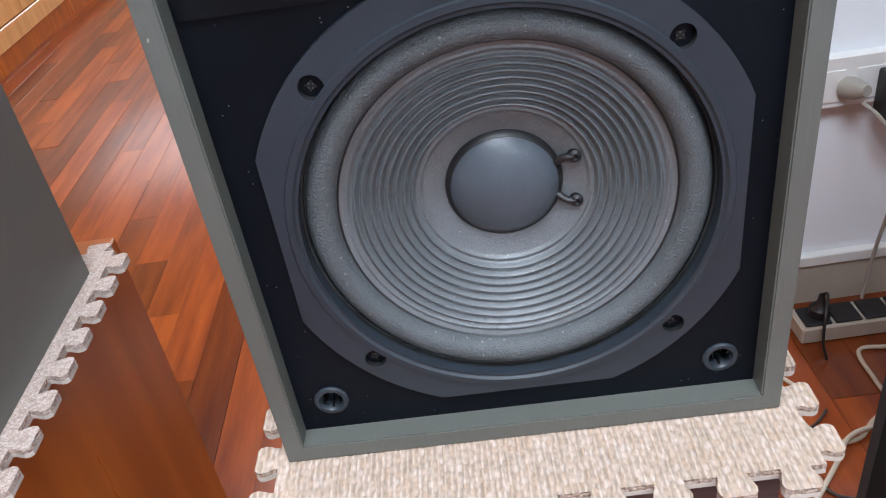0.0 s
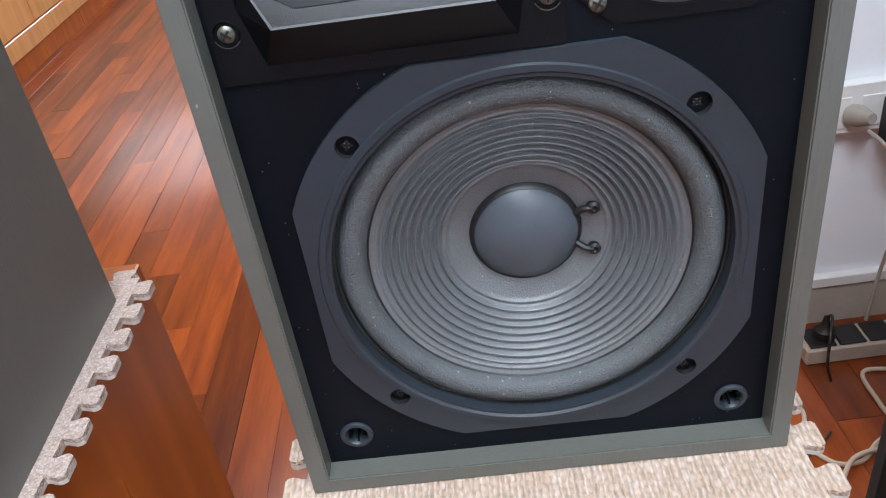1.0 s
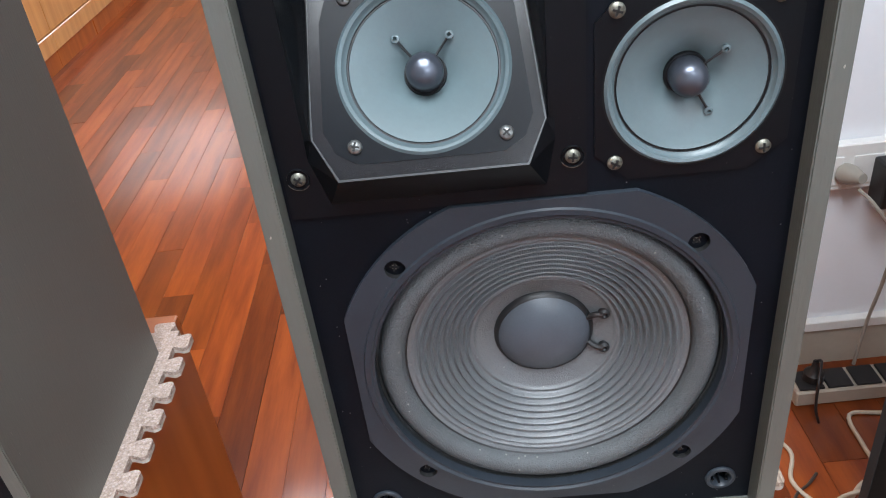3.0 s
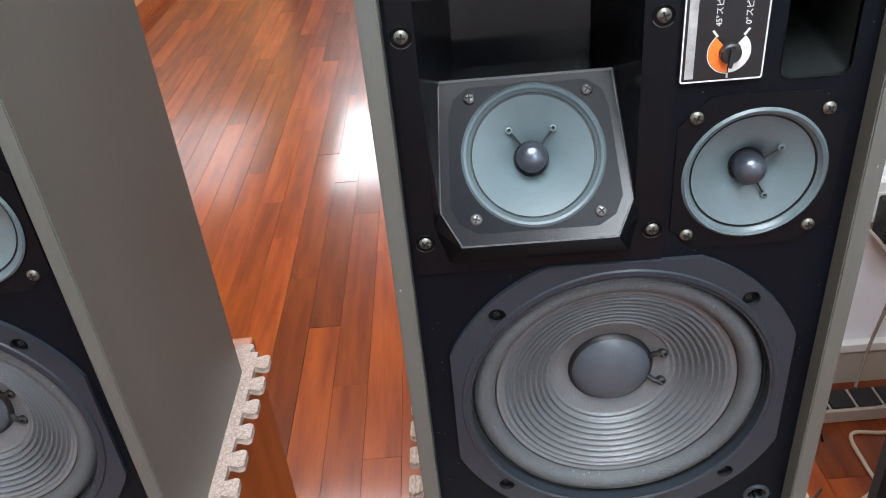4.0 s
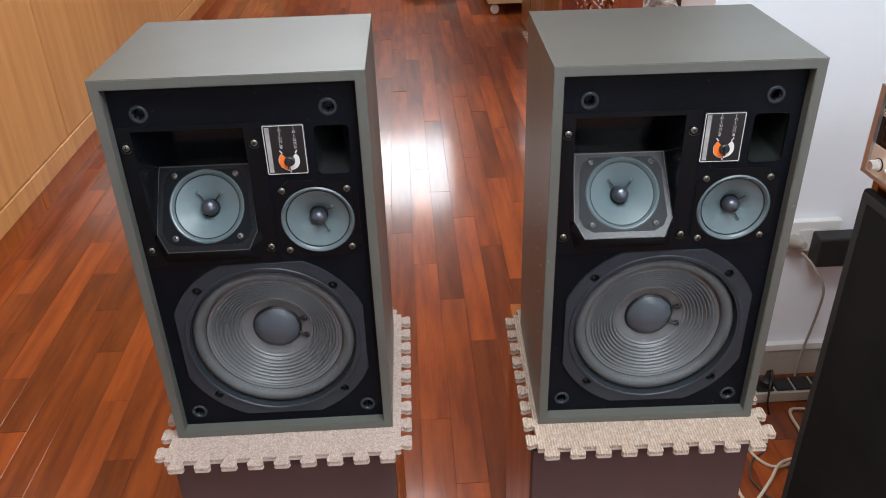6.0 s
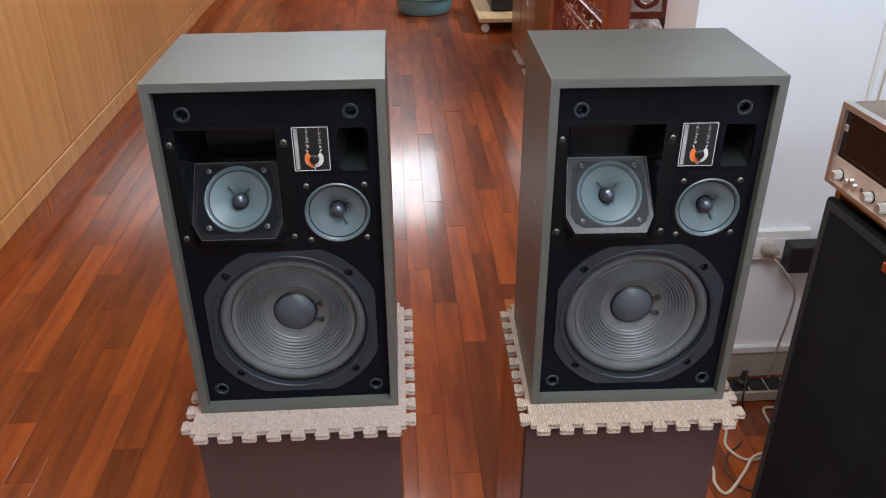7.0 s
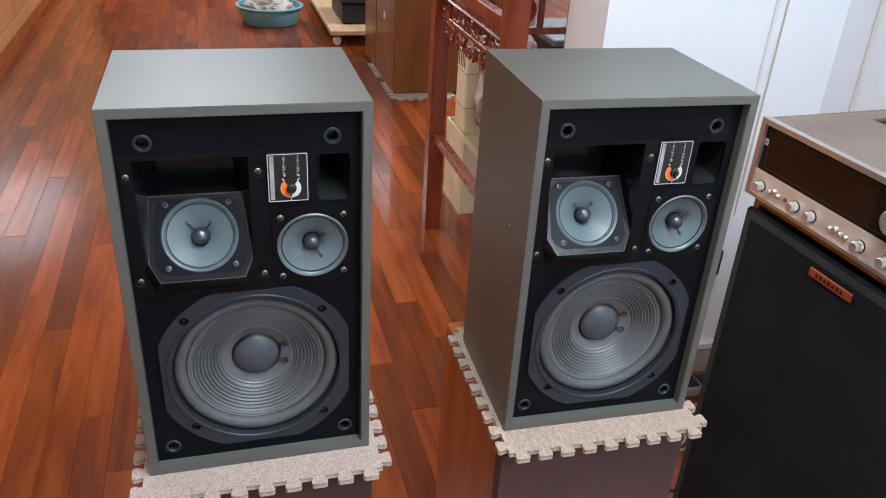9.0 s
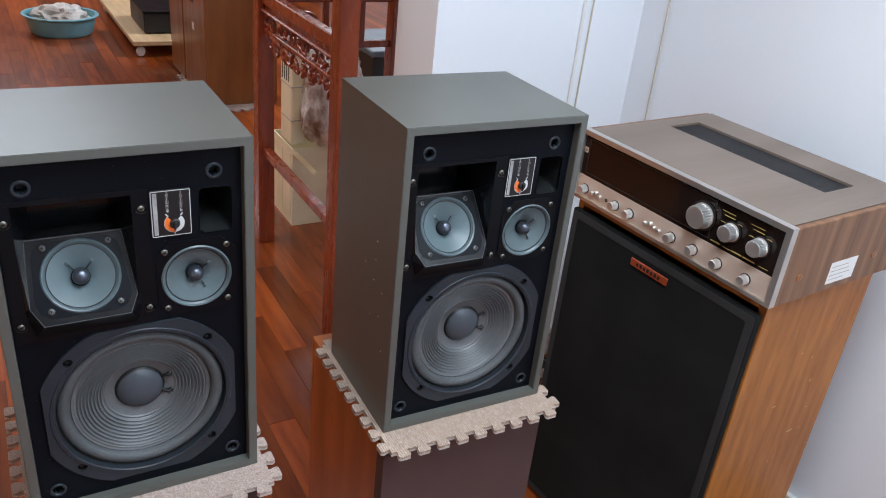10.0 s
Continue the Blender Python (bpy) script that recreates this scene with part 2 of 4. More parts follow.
# ---- mesh helpers ----
def part(name, bm, mat, parent=None, label="", smooth=False, at=None):
    """Links a bmesh as one mesh object under parent."""
    bmesh.ops.recalc_face_normals(bm, faces=bm.faces[:])
    me = bpy.data.meshes.new(name)
    bm.to_mesh(me)
    bm.free()
    me.materials.append(mat)
    if smooth:
        for p in me.polygons:
            p.use_smooth = True
        me.set_sharp_from_angle(angle=radians(38))
    ob = new(name, me)
    if at is not None:
        ob.matrix_basis = at
    if parent is not None:
        ob.parent = parent
    if label:
        ob["label"] = label
    return ob


def thing(name, m, label, category, group="", kind=""):
    ob = new(name)
    ob.matrix_basis = m
    return tagged(ob, label, category, group, kind)


def box(x0, x1, y0, y1, z0, z1, bevel=0.0, seg=1, bm=None):
    bm = bm or bmesh.new()
    made = bmesh.ops.create_cube(bm, size=1)["verts"]
    bmesh.ops.scale(bm, vec=(x1 - x0, y1 - y0, z1 - z0), verts=made)
    bmesh.ops.translate(bm, vec=((x0 + x1) / 2, (y0 + y1) / 2, (z0 + z1) / 2), verts=made)
    if bevel:
        edges = {e for v in made for e in v.link_edges}
        bmesh.ops.bevel(bm, geom=list(edges), offset=bevel, segments=seg, affect="EDGES", profile=0.5)
    return bm


def prism(points, y0, y1, bm=None):
    """A prism over a polygon in x and z, from y0 to y1."""
    bm = bm or bmesh.new()
    a = [bm.verts.new((x, y0, z)) for x, z in points]
    b = [bm.verts.new((x, y1, z)) for x, z in points]
    bm.faces.new(a)
    bm.faces.new(b[::-1])
    for i in range(len(points)):
        j = (i + 1) % len(points)
        bm.faces.new((a[i], b[i], b[j], a[j]))
    return bm


def lathe(profile, n=64, bm=None, closed=False, centre=(0, 0)):
    """Turns (radius, y) round the y axis."""
    bm = bm or bmesh.new()
    rings = []
    for r, y in profile:
        if r < 1e-6:
            rings.append([bm.verts.new((centre[0], y, centre[1]))])
        else:
            rings.append([bm.verts.new((centre[0] + r * math.cos(2 * math.pi * k / n), y, centre[1] + r * math.sin(2 * math.pi * k / n))) for k in range(n)])
    pairs = list(zip(rings, rings[1:])) + ([(rings[-1], rings[0])] if closed else [])
    for a, b in pairs:
        for k in range(n):
            j = (k + 1) % n
            quad = [a[k % len(a)], a[j % len(a)], b[j % len(b)], b[k % len(b)]]
            quad = list(dict.fromkeys(quad))
            if len(quad) > 2:
                bm.faces.new(quad)
    return bm


def circle(cx, cz, r, n=48):
    return [(cx + r * math.cos(2 * math.pi * k / n), cz + r * math.sin(2 * math.pi * k / n)) for k in range(n)]


def rounded(x0, x1, z0, z1, r, n=5):
    pts = []
    for cx, cz, a0 in ((x1 - r, z1 - r, 0), (x0 + r, z1 - r, 90), (x0 + r, z0 + r, 180), (x1 - r, z0 + r, 270)):
        for k in range(n + 1):
            a = radians(a0 + 90 * k / n)
            pts.append((cx + r * math.cos(a), cz + r * math.sin(a)))
    return pts


def pierced(outer, holes, y0, y1):
    """A plate in the xz plane with holes, its front at y0 and the walls of its edges back to y1."""
    bm = bmesh.new()
    edges = []
    for loop in (outer, *holes):
        a = [bm.verts.new((x, y0, z)) for x, z in loop]
        b = [bm.verts.new((x, y1, z)) for x, z in loop]
        for i in range(len(loop)):
            j = (i + 1) % len(loop)
            edges.append(bm.edges.new((a[i], a[j])))
            bm.faces.new((a[i], a[j], b[j], b[i]))
    bmesh.ops.triangle_fill(bm, use_beauty=True, use_dissolve=False, edges=edges)
    return bm


def tube(points, r, n=8, bm=None):
    """A round cable through points, smoothed."""
    bm = bm or bmesh.new()
    pts = [Vector(p) for p in points]
    fine = []
    for i in range(len(pts) - 1):
        p0, p1, p2, p3 = pts[max(i - 1, 0)], pts[i], pts[i + 1], pts[min(i + 2, len(pts) - 1)]
        for k in range(6):
            t = k / 6
            fine.append(0.5 * (2 * p1 + (p2 - p0) * t + (2 * p0 - 5 * p1 + 4 * p2 - p3) * t * t + (3 * p1 - p0 - 3 * p2 + p3) * t ** 3))
    fine.append(pts[-1])
    rings = []
    for i, p in enumerate(fine):
        d = (fine[min(i + 1, len(fine) - 1)] - fine[max(i - 1, 0)]).normalized()
        side = d.cross(Vector((0.31, 0.17, 0.94))).normalized()
        up = d.cross(side)
        rings.append([bm.verts.new(p + r * (math.cos(2 * math.pi * k / n) * side + math.sin(2 * math.pi * k / n) * up)) for k in range(n)])
    for a, b in zip(rings, rings[1:]):
        for k in range(n):
            bm.faces.new((a[k], a[(k + 1) % n], b[(k + 1) % n], b[k]))
    bm.faces.new(rings[0])
    bm.faces.new(rings[-1][::-1])
    return bm


def moved(bm, m):
    bmesh.ops.transform(bm, matrix=m, verts=bm.verts[:])
    return bm


def lettering(text, size, m, mat, parent, name="lettering"):
    """Flat writing with the built-in font; m places it (writing lies in its xy plane)."""
    cu = bpy.data.curves.new(name, "FONT")
    cu.body, cu.size, cu.align_x, cu.align_y, cu.extrude = text, size, "LEFT", "CENTER", 0.00015
    tmp = bpy.data.objects.new(name, cu)
    scene.collection.objects.link(tmp)
    me = bpy.data.meshes.new_from_object(tmp.evaluated_get(bpy.context.evaluated_depsgraph_get()))
    bpy.data.objects.remove(tmp)
    me.materials.clear()
    me.materials.append(mat)
    ob = new(name, me)
    ob.matrix_basis = m
    ob.parent = parent
    return ob


# ---- the room ----
ROOM = pose(0, 0, 0, 0, 0, YAW)


def wall(name, x0, x1, y0, y1, z0, z1, mat, label, category="wall"):
    ob = part(name, box(x0, x1, y0, y1, z0, z1), mat, at=ROOM)
    return tagged(ob, label, category, kind="structure")


wall("wall_west", -2.72, -2.60, -3.6, 11.1, 0, CEIL, WALL, "plain white wall behind the built-in veneer cabinets")
wall("wall_south", -2.60, 1.16, -3.6, -3.48, 0, CEIL, WALL, "plain white wall closing the room")
# unseen end wall, coloured dark so that the glossy floor mirrors less light
wall("wall_north", -2.60, 4.12, 10.98, 11.1, 0, CEIL, DIMWALL, "unseen far wall, made dark red-brown to dim the floor's reflections")
wall("wall_east", 1.16, 1.28, -3.6, 1.19, 0, CEIL, WALL, "smooth white painted wall beside the receiver")
wall("wall_pier", 0.385, 1.16, 0.94, 1.19, 0, CEIL, WALL, "smooth white painted wall stub behind the loudspeaker")
wall("wall_recess", 1.28, 4.12, 1.07, 1.19, 0, CEIL, WALL, "plain white wall of the recess")
wall("wall_far_east", 4.0, 4.12, 1.19, 10.98, 0, CEIL, WALL, "plain white wall of the recess")
ceiling = part("ceiling", box(-2.8, 4.2, -3.7, 11.2, CEIL, CEIL + 0.12), WALL, at=ROOM)
tagged(ceiling, "plain white ceiling", "ceiling", kind="structure")
for lx, ly, sx, sy, watts in LAMPS:
    lamp = thing("ceiling_light", pose(lx, ly, CEIL), "unseen white ceiling light panel, lit, some added as fill", "ceiling light", "ceiling lights")
    part("frame", pierced(rounded(-sx / 2 - .03, sx / 2 + .03, -sy / 2 - .03, sy / 2 + .03, .01), [rounded(-sx / 2, sx / 2, -sy / 2, sy / 2, .004)], -0.04, 0), WHITEP, lamp, at=pose(0, 0, 0, 90, 0, 0))

# white skirting with a beige face along the pier and the east wall
for name, x0, x1, y0, y1 in (("baseboard", 0.385, 1.145, 0.925, 0.94), ("baseboard_east", 1.145, 1.16, -3.4, 0.94)):
    base = thing(name, ROOM, "beige skirting board with a white top lip", "skirting board", kind="structure")
    part("board", box(x0, x1, y0, y1, 0, 0.10), BEIGE, base)
    part("lip", box(x0 - (0.006 if x0 > 1 else 0), x1, y0 - (0.006 if x0 < 1 else 0), y1, 0.10, 0.125, 0.002), WHITEP, base)

# built-in cabinets along the west wall
for k in range(12):
    y0 = -1.14 + 0.98 * k
    cab = thing("built_in_cabinet", ROOM @ pose(-2.085, y0, 0), "tall light-veneer built-in cabinet with plain doors over a dark plinth", "cabinet", "built-in cabinets")
    part("body", box(-0.45, -0.022, 0.0, 0.978, 0.096, CEIL - 0.02), MAPLE, cab)
    part("plinth", box(-0.40, -0.004, 0.0, 0.978, 0.0, 0.094), REDSIDE, cab, "dark red-brown skirting")
    part("ledge", box(-0.03, 0.006, 0.0, 0.978, 0.096, 0.190, 0.003), MAPLE, cab)
    part("door", box(-0.02, 0.0, 0.002, 0.976, 0.196, CEIL - 0.05, 0.0015), MAPLE, cab)


# ---- the pair of loudspeakers ----
SW, SD, SH = 0.367, 0.295, 0.632
BF = 0.018      # the baffle lies this far behind the cabinet's front edge
WX, WZ = 0.002, 0.187


def screw(parent, x, y, z, r=0.0055, mat=STEEL, turn=20.0, tilt=0.0):
    m = pose(x, y, z, tilt, 0, 0)
    s = part("screw", lathe([(r, 0.001), (r, -0.001), (r * 0.8, -0.0022), (r * 0.35, -0.0029), (0, -0.003)], 16), mat, parent, smooth=True, at=m)
    cross = box(-r * 0.62, r * 0.62, -0.0034, -0.0019, -r * 0.13, r * 0.13)
    box(-r * 0.13, r * 0.13, -0.0034, -0.0019, -r * 0.62, r * 0.62, bm=cross)
    part("cross_slot", cross, DARK, s, at=pose(0, 0, 0, 0, turn, 0))
    return s


def driver(parent, m, r, wires, name, sunk=0.0):
    """A small cone driver with its rim, dome and two lead-out wires, facing -y."""
    d = part(name, lathe([(r * 0.855, 0.0030), (r * 0.80, 0.0045), (r * 0.62, 0.0075 + sunk * 0.5), (r * 0.45, 0.0112 + sunk), (r * 0.32, 0.0158 + sunk), (r * 0.20, 0.0215 + sunk)], 64), TWEETER, parent, "blue-grey paper cone", True, m)
    part("rim", lathe([(r * 1.01, 0.003), (r * 1.01, -0.001), (r * 0.975, -0.0026), (r * 0.935, -0.0016), (r * 0.905, 0.0016), (r * 0.885, 0.0022)], 64), RIM, d, smooth=True)
    part("groove", lathe([(r * 0.888, 0.0020), (r * 0.880, 0.0034), (r * 0.866, 0.0034), (r * 0.858, 0.0028)], 64), GLUE, d, "dark groove round the cone", True)
    part("rim_gap", lathe([(r * 1.035, 0.0004), (r * 1.035, -0.0006), (r * 1.008, -0.0006)], 64), DARK, d, smooth=True)
    part("dome", lathe([(r * 0.222, 0.021 + sunk), (r * 0.222, 0.0085 + sunk), (r * 0.208, 0.0042 + sunk), (r * 0.16, 0.0004 + sunk), (r * 0.09, -0.0014 + sunk), (0, -0.0020 + sunk)], 32), DOME, d, "dark shiny dust dome", True)
    part("dome_ring", lathe([(r * 0.222, 0.0165 + sunk), (r * 0.25, 0.0160 + sunk), (r * 0.26, 0.0195 + sunk)], 32), GLUE, d, smooth=True)
    for a in wires:
        c, s = math.cos(radians(a)), math.sin(radians(a))
        q = [(r * 0.215 * c, 0.0110 + sunk, r * 0.215 * s), (r * 0.34 * c, 0.0100 + sunk, r * 0.34 * s), (r * 0.48 * c, 0.0088 + sunk * 0.8, r * 0.48 * s)]
        part("lead_wire", tube(q, 0.0009, 6), GLUE, d, smooth=True)
        part("eyelet", lathe([(0.0028, 0.001), (0.0028, -0.001), (0.0014, -0.0014), (0.001, 0.0004)], 12), RIM, d, smooth=True, at=pose(r * 0.50 * c, 0.0088 + sunk * 0.7, r * 0.50 * s))
    return d


def loudspeaker(m):
    sp = thing("loudspeaker", m, "olive-grey vintage three-way loudspeaker with open black baffle, on a carpet tile", "loudspeaker", "pair of loudspeakers")
    h, t = SW / 2, 0.0145
    for name, pts in (("top_panel", [(-h, SH), (h, SH), (h - t, SH - t), (-h + t, SH - t)]), ("bottom_panel", [(-h, 0), (h, 0), (h - t, t), (-h + t, t)]),
                      ("side_panel", [(-h, 0), (-h, SH), (-h + t, SH - t), (-h + t, t)]), ("side_panel", [(h, 0), (h, SH), (h - t, SH - t), (h - t, t)])):
        bm = prism(pts, 0, SD)
        long_edges = [e for e in bm.edges if abs(e.verts[0].co.y) < 1e-6 and abs(e.verts[1].co.y) < 1e-6 and min(abs(e.verts[0].co.x - e.verts[1].co.x), abs(e.verts[0].co.z - e.verts[1].co.z)) < 1e-6]
        bmesh.ops.bevel(bm, geom=long_edges, offset=0.0011, segments=2, affect="EDGES")
        part(name, bm, VINYL, sp)
    part("back_panel", box(-h + t, h - t, SD - 0.022, SD - 0.006, t, SH - t), BAFFLE, sp)
    opening = [(-0.135, 0.349), (0.002, 0.349), (0.0075, 0.380), (0.0075, 0.555), (-0.1475, 0.555), (-0.1475, 0.380)]
    port = rounded(0.1045, 0.1535, 0.479, 0.553, 0.007)
    sockets = [(-0.130, 0.580), (0.128, 0.580), (-0.143, 0.046), (0.143, 0.044)]
    holes = [circle(WX, WZ, 0.1335, 72), [(-0.150, 0.340), (0.010, 0.340), (0.010, 0.557), (-0.150, 0.557)], port, circle(0.096, 0.405, 0.0520, 48)]
    holes += [circle(x, z, 0.0088, 20) for x, z in sockets]
    i = 0.0002
    baffle = part("baffle", pierced([(-h + t + i, t + 0.003), (h - t - i, t + 0.003), (h - t - i, SH - t + 0.003), (-h + t + i, SH - t + 0.003)], holes, BF, BF + 0.018), BAFFLE, sp, "dusty black painted baffle")
    for x, z in sockets:
        s = part("grille_socket", lathe([(0.0128, 0.001), (0.0128, -0.0015), (0.0118, -0.0024), (0.0092, -0.0024), (0.0080, -0.0008), (0.0078, 0.016), (0, 0.016)], 28), FLANGE, sp, smooth=True, at=pose(x, BF, z))
        for k in range(6):
            part("rib", box(-0.0007, 0.0007, 0.0, 0.013, 0.0052, 0.0078), SATIN, s, at=pose(0, 0, 0, 0, 60 * k, 0))
    # woofer: clipped round flange, rolled surround, ridged cone, dust cap
    def clipped(half, r, n=14):
        pts = []
        a0 = math.degrees(math.acos(half / r))
        for q in range(4):
            for k in range(n + 1):
                a = radians(90 * q + a0 + (90 - 2 * a0) * k / n)
                pts.append((WX + r * math.cos(a), WZ + r * math.sin(a)))
        return pts
    bolts = [(-0.103, 0.290), (0.107, 0.290), (-0.103, 0.084), (0.107, 0.084)]
    flange = part("woofer_flange", pierced(clipped(0.1480, 0.1605), [circle(WX, WZ, 0.1330, 72)] + [circle(x, z, 0.0076, 24) for x, z in bolts], BF - 0.0045, BF + 0.004), FLANGE, sp, "dark grey clipped woofer flange")
    part("flange_step", lathe([(0.1415, BF - 0.0045), (0.1405, BF - 0.0062), (0.1365, BF - 0.0062), (0.1335, BF - 0.003), (0.1335, BF + 0.008)], 96, centre=(WX, WZ)), FLANGE, flange, smooth=True)
    for k, (x, z) in enumerate(bolts):
        b = part("bolt_recess", lathe([(0.0076, BF - 0.0044), (0.0072, BF + 0.007), (0, BF + 0.007)], 24, centre=(x, z)), DARK, flange)
        screw(flange, x - 0.0006, BF + 0.0028, z - 0.0006, 0.0056, BRASS, 12 + 31 * k)
    part("gasket", lathe([(0.1334, BF + 0.002), (0.1330, BF + 0.0075), (0.1318, BF + 0.0080), (0.1314, BF + 0.0115)], 96, centre=(WX, WZ)), GASKET, flange, "rough grey-black gasket ring", True)
    surround = [(0.1316, BF + 0.0115), (0.1308, BF + 0.0112)]
    for k in range(13):
        a = math.pi * k / 12
        surround.append((0.1207 + 0.0098 * math.cos(a), BF + 0.0104 - 0.0098 * math.sin(a)))
    surround += [(0.1104, BF + 0.0118)]
    woofer = part("woofer", lathe(surround, 96, centre=(WX, WZ)), ROLL, sp, "grey rolled foam surround", True)
    cone = []
    steps = 220
    for k in range(steps + 1):
        r = 0.1108 - (0.1108 - 0.0370) * k / steps
        y = BF + 0.0112 + 0.0305 * ((0.1108 - r) / 0.0738) ** 0.94
        if 0.054 < r < 0.1075:
            u = (0.1075 - r) / 0.0535
            y -= 0.0040 * min(1, 6 * u, 6 * (1 - u)) * (1 - abs(math.cos(math.pi * u * 10)) ** 1.6)
        cone.append((r, y))
    part("cone", lathe(cone, 112, centre=(WX, WZ)), CONE, woofer, "dark ridged paper cone", True)
    part("cone_seam", lathe([(0.1110, BF + 0.0118), (0.1104, BF + 0.0108), (0.1093, BF + 0.0118)], 96, centre=(WX, WZ)), GLUE, woofer, smooth=True)
    part("dust_cap", lathe([(0.0372, BF + 0.0405), (0.0372, BF + 0.0372), (0.034, BF + 0.0335), (0.026, BF + 0.0285), (0.014, BF + 0.0252), (0, BF + 0.0242)], 64, centre=(WX, WZ)), CAP, woofer, "smooth grey dust cap", True)
    part("glue_ring", lathe([(0.0366, BF + 0.036), (0.0386, BF + 0.0375), (0.0400, BF + 0.0405), (0.0392, BF + 0.042)], 64, centre=(WX, WZ)), GLUE, woofer, smooth=True)
    for z in (0.016, -0.016):
        tab = tube([(WX + 0.035, BF + 0.038, WZ + z * 0.75), (WX + 0.041, BF + 0.0355, WZ + z), (WX + 0.047, BF + 0.034, WZ + z * 1.05)], 0.0026, 8)
        lathe([(0.0048, 0.037 + BF), (0.0046, 0.0335 + BF), (0.0025, 0.032 + BF), (0.0014, 0.034 + BF), (0, 0.034 + BF)], 16, tab, centre=(WX + 0.0475, WZ + z * 1.06))
        part("lead_tab", tab, GLUE, woofer, smooth=True)
    # module with the tweeter that leans back
    module = part("module_plate", pierced([(-0.166, 0.336), (0.031, 0.336), (0.031, 0.562), (-0.166, 0.562)], [opening], BF - 0.0022, BF + 0.002), SATIN, sp, "black plastic plate of the leaning tweeter")
    LEAN, PY, PZ, PX = 33.0, -0.002, 0.370, -0.0675
    sn, cs = math.sin(radians(LEAN)), math.cos(radians(LEAN))
    def on_panel(x, s):
        return (PX + x, PY + s * sn, PZ + s * cs)
    hood = bmesh.new()
    fy = BF - 0.002
    v = [hood.verts.new(p) for p in (on_panel(-0.0595, 0), on_panel(0.0605, 0), on_panel(0.0735, 0.028), on_panel(-0.0745, 0.028),
                                     (-0.138, fy, 0.345), (0.005, fy, 0.345), (0.0115, fy, 0.378), (-0.1475, fy, 0.378), (0.0115, fy, 0.392), (-0.1475, fy, 0.392))]
    for f in ((0, 1, 5, 4), (1, 2, 6, 5), (0, 4, 7, 3), (2, 8, 6), (3, 7, 9)):
        hood.faces.new([v[k] for k in f])
    part("hood_bevel", hood, SATIN, module, "black bevel under the leaning panel")
    cav = bmesh.new()
    pl0, pl1, pr0, pr1 = on_panel(-0.0745, 0.028), on_panel(-0.0690, 0.1295), on_panel(0.0735, 0.028), on_panel(0.0645, 0.1295)
    for quad in (((-0.1475, fy, 0.378), (-0.1475, fy, 0.482), pl1, pl0), ((0.0075, fy, 0.378), (0.0075, fy, 0.482), pr1, pr0),
                 ((-0.1475, fy, 0.482), (-0.1475, fy, 0.555), (-0.124, 0.118, 0.532), (-0.124, 0.118, 0.470)), ((0.0075, fy, 0.482), (0.0075, fy, 0.555), (-0.012, 0.118, 0.532), (-0.012, 0.118, 0.470)),
                 ((-0.1475, fy, 0.555), (0.0075, fy, 0.555), (-0.012, 0.118, 0.532), (-0.124, 0.118, 0.532)), ((-0.124, 0.118, 0.470), (-0.012, 0.118, 0.470), (-0.012, 0.118, 0.532), (-0.124, 0.118, 0.532)),
                 ((-0.1475, fy, 0.482), (0.0075, fy, 0.482), (-0.012, 0.118, 0.470), (-0.124, 0.118, 0.470))):
        if quad[0] == (-0.1475, fy, 0.482) and quad[1] == (0.0075, fy, 0.482):
            quad = (pl1, pr1, (-0.012, 0.118, 0.470), (-0.124, 0.118, 0.470))
        cav.faces.new([cav.verts.new(p) for p in quad])
    for side_pts in (((-0.1475, fy, 0.482), pl1, (-0.124, 0.118, 0.470)), ((0.0075, fy, 0.482), pr1, (-0.012, 0.118, 0.470))):
        cav.faces.new([cav.verts.new(p) for p in side_pts])
    part("tweeter_recess", cav, GLOSS, module, "glossy black recess")
    # leaning panel: local frame with x right, z up the slope
    lean = pose(PX, PY, PZ, -LEAN, 0, 0)
    panel_pts = [(-0.0595, 0.0), (0.0605, 0.0), (0.0735, 0.028), (0.0690, 0.085), (0.0645, 0.1295), (-0.0690, 0.1295), (-0.0725, 0.085), (-0.0745, 0.028)]
    panel = part("leaning_panel", pierced(panel_pts, [circle(0.0, 0.0675, 0.0535, 48)], 0.0, 0.005), BORDER, module, "satin black clipped panel", at=lean)
    part("panel_step", pierced([(-0.046, 0.010), (0.046, 0.010), (0.0595, 0.018), (0.0655, 0.032), (0.0600, 0.100), (0.0555, 0.114), (0.044, 0.1225), (-0.047, 0.1225), (-0.0585, 0.114), (-0.0630, 0.100), (-0.0665, 0.032), (-0.0595, 0.018)], [circle(0.0, 0.0675, 0.0550, 48)], -0.0006, 0.001), PANEL, panel, "darker plate round the tweeter")
    inset = [(x * 0.985, 0.0012 + (z - 0.0012) * 0.985 if z > 0.05 else max(z, 0.0014)) for x, z in panel_pts]
    # edge highlight put in as a lighter strip, just proud of the panel
    part("panel_edge", pierced(panel_pts, [inset], -0.0004, 0.0008), EDGE_GLINT, panel, "thin lighter strip in place of the panel's edge highlight")
    for k, (x, z) in enumerate(((-0.047, 0.021), (0.048, 0.021), (-0.046, 0.1145), (0.044, 0.1145))):
        screw(panel, x, -0.0012, z, 0.0047, STEEL, 15 + 37 * k)
    driver(sp, lean @ pose(0.0, 0.0005, 0.0675), 0.0550, (50, 128), "leaning_tweeter", 0.004)
